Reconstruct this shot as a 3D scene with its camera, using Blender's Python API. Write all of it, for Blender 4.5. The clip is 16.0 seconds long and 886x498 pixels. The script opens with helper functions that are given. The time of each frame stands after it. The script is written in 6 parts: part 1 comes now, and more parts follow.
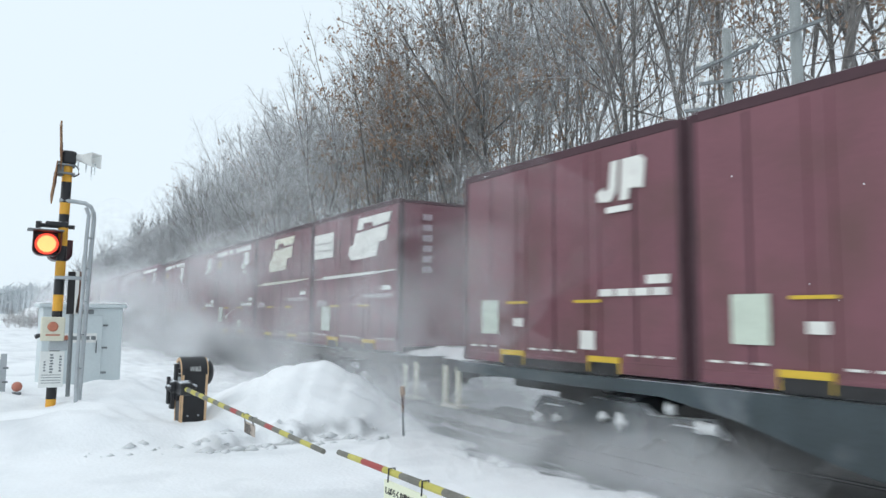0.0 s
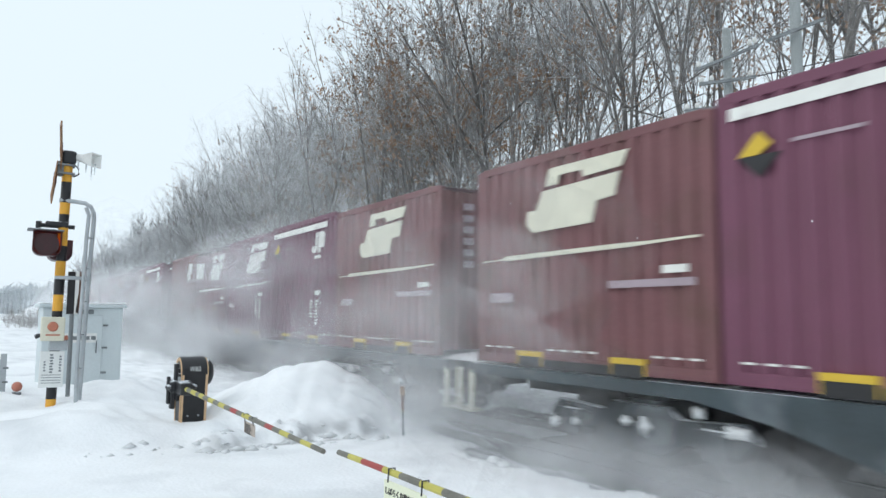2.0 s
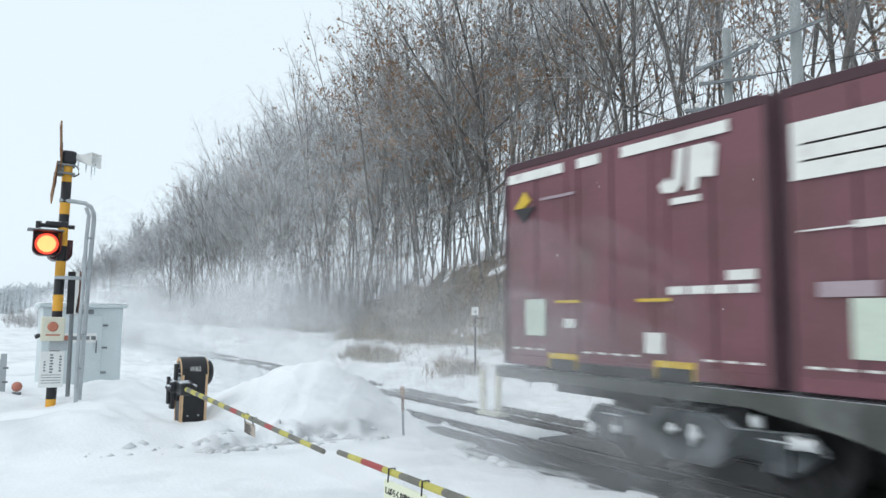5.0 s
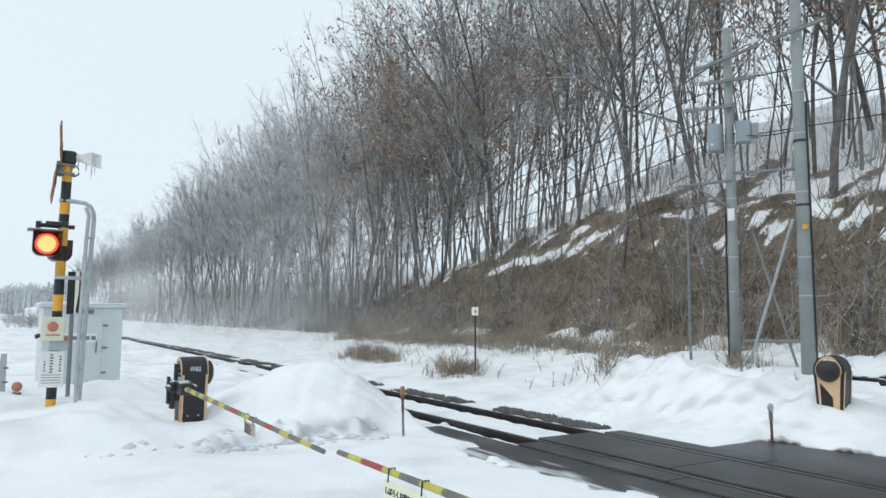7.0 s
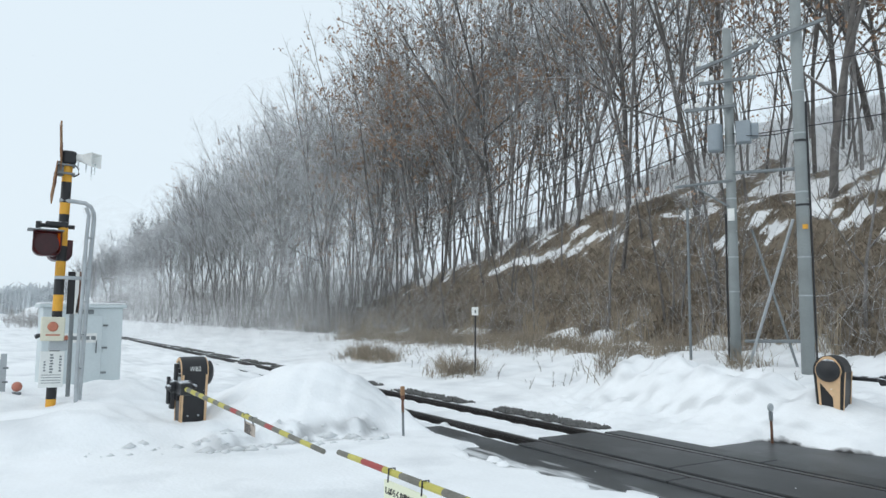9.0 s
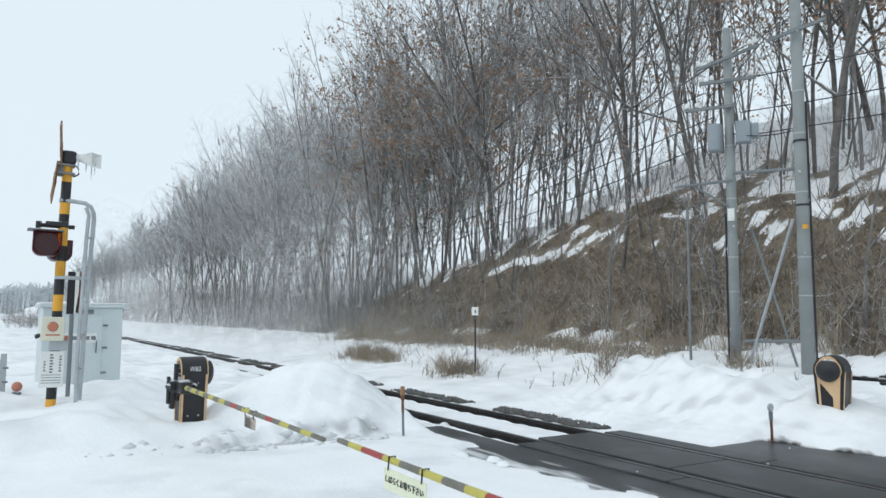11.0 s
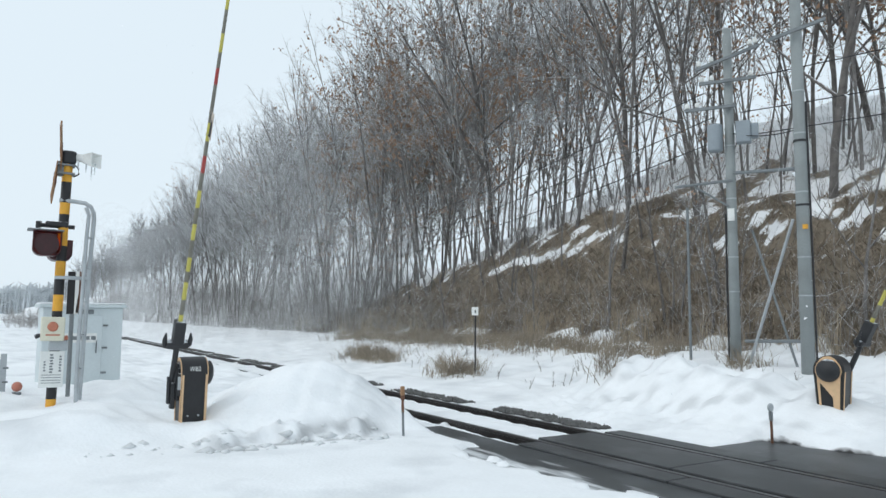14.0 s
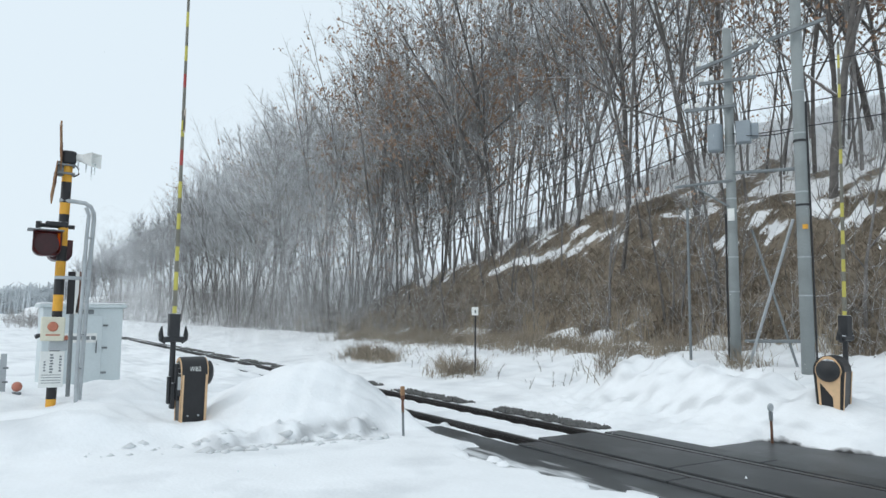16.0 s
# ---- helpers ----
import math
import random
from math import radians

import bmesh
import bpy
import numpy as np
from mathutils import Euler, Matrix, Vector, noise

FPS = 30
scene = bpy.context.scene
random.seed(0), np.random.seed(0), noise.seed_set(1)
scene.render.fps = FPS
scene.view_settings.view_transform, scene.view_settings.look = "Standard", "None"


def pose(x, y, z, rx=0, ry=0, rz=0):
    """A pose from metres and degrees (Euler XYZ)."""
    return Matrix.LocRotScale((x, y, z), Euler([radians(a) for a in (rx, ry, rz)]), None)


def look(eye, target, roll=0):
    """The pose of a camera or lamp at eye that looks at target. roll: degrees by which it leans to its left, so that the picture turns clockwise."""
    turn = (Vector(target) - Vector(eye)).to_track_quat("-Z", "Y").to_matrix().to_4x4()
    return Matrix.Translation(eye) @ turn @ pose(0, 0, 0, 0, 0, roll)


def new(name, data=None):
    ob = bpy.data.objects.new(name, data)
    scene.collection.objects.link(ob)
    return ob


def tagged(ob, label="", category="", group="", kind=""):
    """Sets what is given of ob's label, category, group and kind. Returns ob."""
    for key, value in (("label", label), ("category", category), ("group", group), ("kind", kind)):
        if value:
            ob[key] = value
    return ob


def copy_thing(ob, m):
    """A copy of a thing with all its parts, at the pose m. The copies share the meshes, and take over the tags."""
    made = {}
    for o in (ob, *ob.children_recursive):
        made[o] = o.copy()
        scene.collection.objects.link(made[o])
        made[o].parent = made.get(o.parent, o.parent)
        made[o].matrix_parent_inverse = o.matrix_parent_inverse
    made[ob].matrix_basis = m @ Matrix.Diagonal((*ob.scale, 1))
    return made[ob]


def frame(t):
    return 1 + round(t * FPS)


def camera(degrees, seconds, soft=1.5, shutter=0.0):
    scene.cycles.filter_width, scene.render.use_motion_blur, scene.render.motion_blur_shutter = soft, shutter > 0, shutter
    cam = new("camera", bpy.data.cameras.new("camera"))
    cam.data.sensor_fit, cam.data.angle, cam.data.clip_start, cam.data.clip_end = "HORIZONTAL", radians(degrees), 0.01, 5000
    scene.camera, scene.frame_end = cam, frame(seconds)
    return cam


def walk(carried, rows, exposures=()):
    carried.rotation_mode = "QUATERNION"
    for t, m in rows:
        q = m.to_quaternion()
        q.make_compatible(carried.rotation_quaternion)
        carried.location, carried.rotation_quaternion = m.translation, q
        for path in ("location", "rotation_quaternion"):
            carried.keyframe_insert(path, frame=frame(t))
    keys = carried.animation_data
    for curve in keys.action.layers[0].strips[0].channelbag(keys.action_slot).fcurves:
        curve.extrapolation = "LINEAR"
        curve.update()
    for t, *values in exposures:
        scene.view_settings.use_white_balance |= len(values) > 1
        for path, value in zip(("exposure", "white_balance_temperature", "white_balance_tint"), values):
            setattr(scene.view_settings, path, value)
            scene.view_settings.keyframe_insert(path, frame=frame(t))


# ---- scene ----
cam = camera(63.0, 16.0, soft=1.5, shutter=0.16)
EYE = (0.0, -6.604, 1.596)
walk(cam, [(t, look(EYE, (-8.484, -1.393, 2.512), 0.41)) for t in (0.0, 16.0)], exposures=[(0.0, 0.14), (4.2, 0.17), (6.3, 0.07), (16.0, 0.04)])

# ---- sky and light: an overcast winter day ----
world = bpy.data.worlds.new("overcast")
scene.world = world
world.use_nodes = True
wn = world.node_tree.nodes
wl = world.node_tree.links
wn.clear()
w_out = wn.new("ShaderNodeOutputWorld")
w_bg = wn.new("ShaderNodeBackground")
w_sky = wn.new("ShaderNodeTexSky")
w_sky.sky_type, w_sky.sun_disc = "NISHITA", False
w_sky.sun_elevation, w_sky.sun_rotation = radians(32), radians(200)
w_sky.air_density, w_sky.dust_density = 1.0, 4.0
w_scale = wn.new("ShaderNodeMix")
w_scale.data_type, w_scale.blend_type = "RGBA", "MIX"
w_scale.inputs["Factor"].default_value = 0.94
w_mul = wn.new("ShaderNodeMix")
w_mul.data_type, w_mul.blend_type = "RGBA", "MULTIPLY"
w_mul.inputs["Factor"].default_value = 1.0
w_mul.inputs["B"].default_value = (0.1, 0.1, 0.1, 1)
wl.new(w_sky.outputs["Color"], w_mul.inputs["A"])
wl.new(w_mul.outputs["Result"], w_scale.inputs["A"])
w_scale.inputs["B"].default_value = (0.775, 0.885, 0.965, 1)
wl.new(w_scale.outputs["Result"], w_bg.inputs["Color"])
w_bg.inputs["Strength"].default_value = 1.0
wl.new(w_bg.outputs["Background"], w_out.inputs["Surface"])
sun = new("sun", bpy.data.lights.new("sun", "SUN"))
sun.data.energy, sun.data.angle, sun.data.color = 0.5, radians(30), (1.0, 0.97, 0.93)
sun.matrix_world = look((-3, -30, 30), (-6, 0, 0))
scene.cycles.transparent_max_bounces = 160


# ---- small helpers ----
def smooth(a, b, t):
    t = np.clip((np.asarray(t, dtype=float) - a) / (b - a), 0, 1)
    return t * t * (3 - 2 * t)


def part(name, bm, material, parent=None, label="", shade=False):
    """Links a bmesh as one mesh object under a thing or a part."""
    me = bpy.data.meshes.new(name)
    bm.to_mesh(me)
    bm.free()
    return link(name, me, material, parent, label, shade)


def link(name, me, material, parent=None, label="", shade=False):
    if not me.materials:
        for m in material if isinstance(material, (list, tuple)) else (material,):
            me.materials.append(m)
    if shade:
        me.shade_smooth()
    ob = new(name, me)
    ob.parent = parent
    if label:
        tagged(ob, label)
    return ob


def thing(name, m, label, category, group="", kind=""):
    ob = new(name)
    ob.empty_display_size = 0.1
    ob.matrix_basis = m
    return tagged(ob, label, category, group, kind)


def tri_mesh(name, verts, tris):
    """A triangle mesh straight from arrays."""
    me = bpy.data.meshes.new(name)
    me.vertices.add(len(verts))
    me.vertices.foreach_set("co", np.asarray(verts, dtype=np.float32).ravel())
    n = len(tris)
    me.loops.add(n * 3)
    me.loops.foreach_set("vertex_index", np.asarray(tris, dtype=np.int32).ravel())
    me.polygons.add(n)
    me.polygons.foreach_set("loop_start", np.arange(0, n * 3, 3, dtype=np.int32))
    me.update(calc_edges=True)
    return me


def box(bm, x0, x1, y0, y1, z0, z1, bevel=0.0, m=None):
    r = bmesh.ops.create_cube(bm, size=1)
    for v in r["verts"]:
        v.co = Vector((x0 + (v.co.x + 0.5) * (x1 - x0), y0 + (v.co.y + 0.5) * (y1 - y0), z0 + (v.co.z + 0.5) * (z1 - z0)))
        if m is not None:
            v.co = m @ v.co
    if bevel:
        es = list({e for v in r["verts"] for e in v.link_edges})
        bmesh.ops.bevel(bm, geom=es, offset=bevel, segments=2, profile=0.5, affect="EDGES")
    return bm


def boxes(*args, bevel=0.0):
    bm = bmesh.new()
    for a in args:
        box(bm, *a, bevel=bevel)
    return bm


def tube(bm, pts, radii, n=10, cap=True):
    """A tube along points, with a radius at each."""
    pts = [Vector(p) for p in pts]
    if not isinstance(radii, (list, tuple)):
        radii = [radii] * len(pts)
    rings = []
    for i, p in enumerate(pts):
        d = (pts[min(i + 1, len(pts) - 1)] - pts[max(i - 1, 0)]).normalized()
        a = d.cross(Vector((0, 0, 1)) if abs(d.z) < 0.9 else Vector((1, 0, 0))).normalized()
        b = d.cross(a)
        rings.append([bm.verts.new(p + (a * math.cos(k * 2 * math.pi / n) + b * math.sin(k * 2 * math.pi / n)) * radii[i]) for k in range(n)])
    for r0, r1 in zip(rings, rings[1:]):
        for k in range(n):
            bm.faces.new((r0[k], r0[(k + 1) % n], r1[(k + 1) % n], r1[k]))
    if cap:
        bm.faces.new(rings[0][::-1])
        bm.faces.new(rings[-1])
    bmesh.ops.recalc_face_normals(bm, faces=bm.faces)
    return bm


def tubes(pts, radii, n=10):
    return tube(bmesh.new(), pts, radii, n)


def prism(bm, outline, axis, a, b, bevel=0.0):
    """Extrudes a flat outline of (u, v) along an axis ('x', 'y' or 'z') from a to b."""
    def put(u, v, w):
        return {"x": (w, u, v), "y": (u, w, v), "z": (u, v, w)}[axis]
    lo = [bm.verts.new(put(u, v, a)) for u, v in outline]
    hi = [bm.verts.new(put(u, v, b)) for u, v in outline]
    fs = [bm.faces.new(lo), bm.faces.new(hi[::-1])]
    for i in range(len(lo)):
        j = (i + 1) % len(lo)
        fs.append(bm.faces.new((lo[j], lo[i], hi[i], hi[j])))
    bmesh.ops.recalc_face_normals(bm, faces=fs)
    if bevel:
        es = list({e for f in fs[:2] for e in f.edges})
        bmesh.ops.bevel(bm, geom=es, offset=bevel, segments=2, profile=0.5, affect="EDGES")
    return bm


def arc(cu, cv, r, a0, a1, n=12):
    return [(cu + r * math.cos(radians(a0 + (a1 - a0) * i / n)), cv + r * math.sin(radians(a0 + (a1 - a0) * i / n))) for i in range(n + 1)]


def text_mesh(words, size, depth=0.002, align="CENTER"):
    cu = bpy.data.curves.new("lettering", "FONT")
    cu.body, cu.size, cu.extrude, cu.align_x, cu.align_y = words, size, depth, align, "CENTER"
    cu.resolution_u = 3
    ob = new("lettering", cu)
    me = bpy.data.meshes.new_from_object(ob.evaluated_get(bpy.context.evaluated_depsgraph_get()))
    bpy.data.objects.remove(ob)
    return me


# ---- materials ----
def material(name, color, rough=0.7, metal=0.0, vary=0.15, scale=6.0, fine=60.0, bump=0.0, dirt=None, dirt_amount=0.0, dirt_scale=2.0,
             emit=None, power=0.0, cap=0.0, cap_color=(0.82, 0.86, 0.9), per_object=0.0, transmission=0.0, spec=0.5):
    """A surface with two scales of variation, optional dirt patches, and snow lying on what faces up (cap: how readily)."""
    m = bpy.data.materials.new(name)
    m.use_nodes = True
    nt = m.node_tree
    bsdf = nt.nodes["Principled BSDF"]
    bsdf.inputs["Roughness"].default_value = rough
    bsdf.inputs["Metallic"].default_value = metal
    bsdf.inputs["Transmission Weight"].default_value = transmission
    bsdf.inputs["Specular IOR Level"].default_value = spec
    co = nt.nodes.new("ShaderNodeTexCoord")

    def noise_node(s, detail=4.0):
        n = nt.nodes.new("ShaderNodeTexNoise")
        n.inputs["Scale"].default_value, n.inputs["Detail"].default_value = s, detail
        nt.links.new(co.outputs["Object"], n.inputs["Vector"])
        return n.outputs["Fac"]

    def math_node(op, a, b=None, c=None, clamp=False):
        n = nt.nodes.new("ShaderNodeMath")
        n.operation, n.use_clamp = op, clamp
        for i, v in enumerate((a, b, c)):
            if v is None:
                continue
            if isinstance(v, (int, float)):
                n.inputs[i].default_value = v
            else:
                nt.links.new(v, n.inputs[i])
        return n.outputs[0]

    def mix(fac, a, b):
        n = nt.nodes.new("ShaderNodeMix")
        n.data_type = "RGBA"
        for key, v in (("Factor", fac), ("A", a), ("B", b)):
            if isinstance(v, (int, float)):
                n.inputs[key].default_value = v
            elif isinstance(v, tuple):
                n.inputs[key].default_value = (*v[:3], 1)
            else:
                nt.links.new(v, n.inputs[key])
        return n.outputs["Result"]

    coarse, grain = noise_node(scale), noise_node(fine, 2.0)
    amount = math_node("ADD", math_node("MULTIPLY", coarse, 0.65), math_node("MULTIPLY", grain, 0.35))
    light = tuple(min(1.0, c * (1 + vary)) for c in color)
    dark = tuple(c * (1 - vary) for c in color)
    spread = math_node("MULTIPLY_ADD", amount, 3.0, -1.0, clamp=True)
    if per_object:
        info = nt.nodes.new("ShaderNodeObjectInfo")
        shift = math_node("MULTIPLY_ADD", info.outputs["Random"], per_object, -per_object / 2)
        spread = math_node("ADD", spread, shift, clamp=True)
    out = mix(spread, dark, light)
    if dirt is not None:
        d = math_node("MULTIPLY_ADD", noise_node(dirt_scale, 6.0), 4.0, -2.4 + dirt_amount * 2, clamp=True)
        out = mix(math_node("MULTIPLY", d, 0.85), out, dirt)
    if cap:
        geo = nt.nodes.new("ShaderNodeNewGeometry")
        sep = nt.nodes.new("ShaderNodeSeparateXYZ")
        nt.links.new(geo.outputs["Normal"], sep.inputs[0])
        lie = math_node("ADD", sep.outputs["Z"], math_node("MULTIPLY_ADD", noise_node(9.0, 3.0), 1.2, -1.0 + cap))
        out = mix(math_node("MULTIPLY_ADD", lie, 4.0, -1.2, clamp=True), out, cap_color)
    nt.links.new(out, bsdf.inputs["Base Color"])
    if bump:
        b = nt.nodes.new("ShaderNodeBump")
        b.inputs["Strength"].default_value = min(1.0, bump)
        b.inputs["Distance"].default_value = 0.02
        nt.links.new(amount, b.inputs["Height"])
        nt.links.new(b.outputs["Normal"], bsdf.inputs["Normal"])
    if emit:
        bsdf.inputs["Emission Color"].default_value = (*emit, 1)
        bsdf.inputs["Emission Strength"].default_value = power
    return m


SNOW = material("snow", (0.9, 0.915, 0.93), 0.65, vary=0.04, scale=1.6, fine=25, bump=0.9, dirt=(0.66, 0.68, 0.70), dirt_amount=0.2, dirt_scale=0.9, spec=0.25)
CHUNK = material("packed_snow", (0.72, 0.74, 0.75), 0.7, vary=0.07, scale=5, fine=40, bump=0.5, dirt=(0.64, 0.65, 0.66), dirt_amount=0.15, dirt_scale=3, spec=0.25)


def mist(name, colour, low, high, scale):
    """Airborne powder: a thin veil, broken up by noise, that scatters light both ways."""
    mat = bpy.data.materials.new(name)
    mat.use_nodes = True
    nt = mat.node_tree
    nt.nodes.clear()
    out = nt.nodes.new("ShaderNodeOutputMaterial")
    clear, lit, through_lit = nt.nodes.new("ShaderNodeBsdfTransparent"), nt.nodes.new("ShaderNodeBsdfDiffuse"), nt.nodes.new("ShaderNodeBsdfTranslucent")
    lit.inputs["Color"].default_value = through_lit.inputs["Color"].default_value = (*colour, 1)
    both, veil = nt.nodes.new("ShaderNodeMixShader"), nt.nodes.new("ShaderNodeMixShader")
    nt.links.new(lit.outputs[0], both.inputs[1])
    nt.links.new(through_lit.outputs[0], both.inputs[2])
    place, tex, cut = nt.nodes.new("ShaderNodeTexCoord"), nt.nodes.new("ShaderNodeTexNoise"), nt.nodes.new("ShaderNodeMapRange")
    tex.inputs["Scale"].default_value, tex.inputs["Detail"].default_value = scale, 4.0
    nt.links.new(place.outputs["Object"], tex.inputs["Vector"])
    cut.inputs["From Min"].default_value, cut.inputs["From Max"].default_value = 0.34, 0.66
    cut.inputs["To Min"].default_value, cut.inputs["To Max"].default_value = low, high
    nt.links.new(tex.outputs["Fac"], cut.inputs["Value"])
    nt.links.new(cut.outputs["Result"], veil.inputs[0])
    nt.links.new(clear.outputs[0], veil.inputs[1])
    nt.links.new(both.outputs[0], veil.inputs[2])
    nt.links.new(veil.outputs[0], out.inputs["Surface"])
    return mat


VEIL = mist("airborne_powder", (0.96, 0.975, 0.99), 0.0, 0.03, 1.2)
WHIRL = mist("whirled_powder", (0.96, 0.975, 0.99), 0.0, 0.036, 0.9)
POWDER = material("powder_snow", (0.90, 0.92, 0.94), 0.9, vary=0.03, spec=0.1)
ASPHALT = material("wet_asphalt", (0.045, 0.049, 0.052), 0.42, vary=0.3, scale=1.4, fine=160, bump=0.25, dirt=(0.11, 0.118, 0.125), dirt_amount=0.25, dirt_scale=1.1)
PANEL = material("crossing_rubber", (0.041, 0.044, 0.047), 0.45, vary=0.25, scale=2.0, fine=120, bump=0.2, dirt=(0.1, 0.105, 0.11), dirt_amount=0.22, dirt_scale=1.5, per_object=0.3)
RAIL = material("rail_steel", (0.055, 0.05, 0.048), 0.4, metal=0.6, vary=0.3, scale=8, fine=80, bump=0.1)
RAIL_TOP = material("polished_rail_head", (0.26, 0.265, 0.275), 0.36, metal=1.0, vary=0.15, scale=4)
STONE = material("ballast_stone", (0.11, 0.11, 0.108), 0.85, vary=0.4, scale=8, fine=60, bump=0.4, cap=-0.5, per_object=0.4)
GRASS = material("dry_grass", (0.265, 0.22, 0.172), 0.9, vary=0.4, scale=1.2, fine=20, per_object=0.2)
TUFT = material("tawny_grass", (0.3, 0.255, 0.2), 0.9, vary=0.4, scale=1.2, fine=20)
REED = material("pale_dry_reed", (0.4, 0.335, 0.25), 0.9, vary=0.3, scale=1.5, fine=20)
BARK = material("grey_bark", (0.19, 0.18, 0.174), 0.95, vary=0.4, scale=5, fine=45, bump=0.7, cap=0.12, per_object=0.5)
BARK_BROWN = material("brown_bark", (0.13, 0.12, 0.113), 0.95, vary=0.4, scale=5, fine=45, bump=0.7, cap=0.08, per_object=0.5)
TWIG = material("rimed_twigs", (0.26, 0.258, 0.256), 0.95, vary=0.5, scale=1.2, fine=10, cap=0.36, cap_color=(0.78, 0.81, 0.84), per_object=0.4)
TWIG_BROWN = material("brown_twigs", (0.25, 0.232, 0.218), 0.95, vary=0.6, scale=1.2, fine=10, cap=0.3, cap_color=(0.7, 0.73, 0.76), per_object=0.4)
TWIG_PALE = material("thickly_rimed_twigs", (0.2, 0.205, 0.215), 0.95, vary=0.25, scale=1.0, fine=12, cap=0.05, cap_color=(0.72, 0.75, 0.78), per_object=0.4)
# distance haze is painted into this base colour
FAR_TWIG = material("haze_pale_woods", (0.6, 0.635, 0.66), 0.95, vary=0.15, scale=0.05, fine=0.5)
LEAF = material("withered_leaf", (0.32, 0.205, 0.135), 0.85, vary=0.4, scale=3, fine=14, per_object=0.4)
CONCRETE = material("pole_concrete", (0.28, 0.305, 0.305), 0.85, vary=0.12, scale=1.5, fine=50, bump=0.2, dirt=(0.18, 0.195, 0.19), dirt_amount=0.18, dirt_scale=1.3)
GALV = material("galvanised_steel", (0.42, 0.45, 0.47), 0.5, metal=0.5, vary=0.15, scale=5, fine=70)
GALV_DARK = material("weathered_steel", (0.2, 0.22, 0.23), 0.6, metal=0.4, vary=0.2, scale=5, fine=70)
LIGHTGREY = material("pale_grey_paint", (0.58, 0.64, 0.655), 0.55, vary=0.06, scale=1.5, fine=30, dirt=(0.42, 0.46, 0.47), dirt_amount=0.12, dirt_scale=1.2)
WHITE = material("white_paint", (0.76, 0.77, 0.75), 0.55, vary=0.06, scale=4, fine=40, dirt=(0.5, 0.5, 0.48), dirt_amount=0.08, dirt_scale=3)
CREAM = material("cream_enamel", (0.66, 0.64, 0.52), 0.5, vary=0.08, scale=5, fine=40)
YELLOW = material("warning_yellow", (0.72, 0.36, 0.035), 0.55, vary=0.12, scale=6, fine=50, dirt=(0.35, 0.2, 0.06), dirt_amount=0.08, dirt_scale=6)
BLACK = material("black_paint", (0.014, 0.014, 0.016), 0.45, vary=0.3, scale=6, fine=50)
BLACKRUB = material("black_iron", (0.02, 0.021, 0.024), 0.5, vary=0.3, scale=6, fine=50, cap=-0.05)
TAN = material("tan_edge_paint", (0.68, 0.46, 0.27), 0.55, vary=0.12, scale=8, fine=50)
REDSHELL = material("dark_red_hood", (0.05, 0.008, 0.012), 0.4, vary=0.3, scale=6, fine=50)
GLOW = material("lit_red_lens", (0.8, 0.1, 0.05), 0.4, emit=(1.0, 0.05, 0.02), power=1.1)
GLOW_CORE = material("lit_lens_core", (0.9, 0.5, 0.2), 0.4, emit=(1.0, 0.5, 0.16), power=1.3)
LENS = material("unlit_red_lens", (0.06, 0.006, 0.01), 0.2, vary=0.2, scale=20)
BOOM_Y = material("boom_yellow", (0.5, 0.45, 0.1), 0.6, vary=0.12, scale=4, fine=40)
BOOM_B = material("boom_bare_weathered", (0.17, 0.165, 0.14), 0.7, vary=0.3, scale=5, fine=50)
BOOM_R = material("boom_red", (0.34, 0.05, 0.045), 0.55, vary=0.12, scale=4, fine=40)
SIGNFACE = material("boom_sign_face", (0.74, 0.76, 0.58), 0.55, vary=0.05, scale=6, fine=40)
INK = material("sign_ink", (0.02, 0.02, 0.025), 0.6)
RUST = material("rusty_iron", (0.14, 0.07, 0.045), 0.85, vary=0.4, scale=9, fine=60, bump=0.3)
ICE = material("ice", (0.8, 0.86, 0.9), 0.15, vary=0.05, transmission=0.6)
PLATE = material("rubbed_plate", (0.4, 0.41, 0.39), 0.6, vary=0.3, scale=9, fine=40)
OLIVE = material("wagon_olive_grey", (0.062, 0.066, 0.06), 0.6, vary=0.25, scale=2, fine=30, dirt=(0.2, 0.21, 0.2), dirt_amount=0.12, dirt_scale=1.6, cap=0.12)
STEELBLUE = material("wagon_blue_grey", (0.046, 0.064, 0.073), 0.6, vary=0.25, scale=2, fine=30, dirt=(0.2, 0.22, 0.24), dirt_amount=0.12, dirt_scale=1.6, cap=0.12)
UNDER = material("wagon_underframe", (0.05, 0.058, 0.064), 0.75, vary=0.3, scale=3, fine=40, dirt=(0.28, 0.3, 0.32), dirt_amount=0.2, dirt_scale=2.2, cap=0.12)
WHEEL = material("wheel_steel", (0.07, 0.07, 0.072), 0.5, metal=0.6, vary=0.3, scale=6, fine=50)
MAROON = material("maroon_container_paint", (0.15, 0.048, 0.084), 0.5, vary=0.1, scale=1.1, fine=30, dirt=(0.12, 0.045, 0.06), dirt_amount=0.12, dirt_scale=1.3, per_object=0.5)
MAROON_OLD = material("faded_maroon_paint", (0.168, 0.066, 0.083), 0.6, vary=0.14, scale=0.9, fine=30, dirt=(0.11, 0.055, 0.05), dirt_amount=0.22, dirt_scale=1.2, per_object=0.6)
BROWNC = material("red_brown_container_paint", (0.175, 0.074, 0.08), 0.62, vary=0.14, scale=0.9, fine=30, dirt=(0.13, 0.065, 0.055), dirt_amount=0.24, dirt_scale=1.4, per_object=0.6)
DARKRIM = material("dark_container_rim", (0.055, 0.022, 0.03), 0.65, vary=0.2, scale=3, fine=30, cap=0.1)
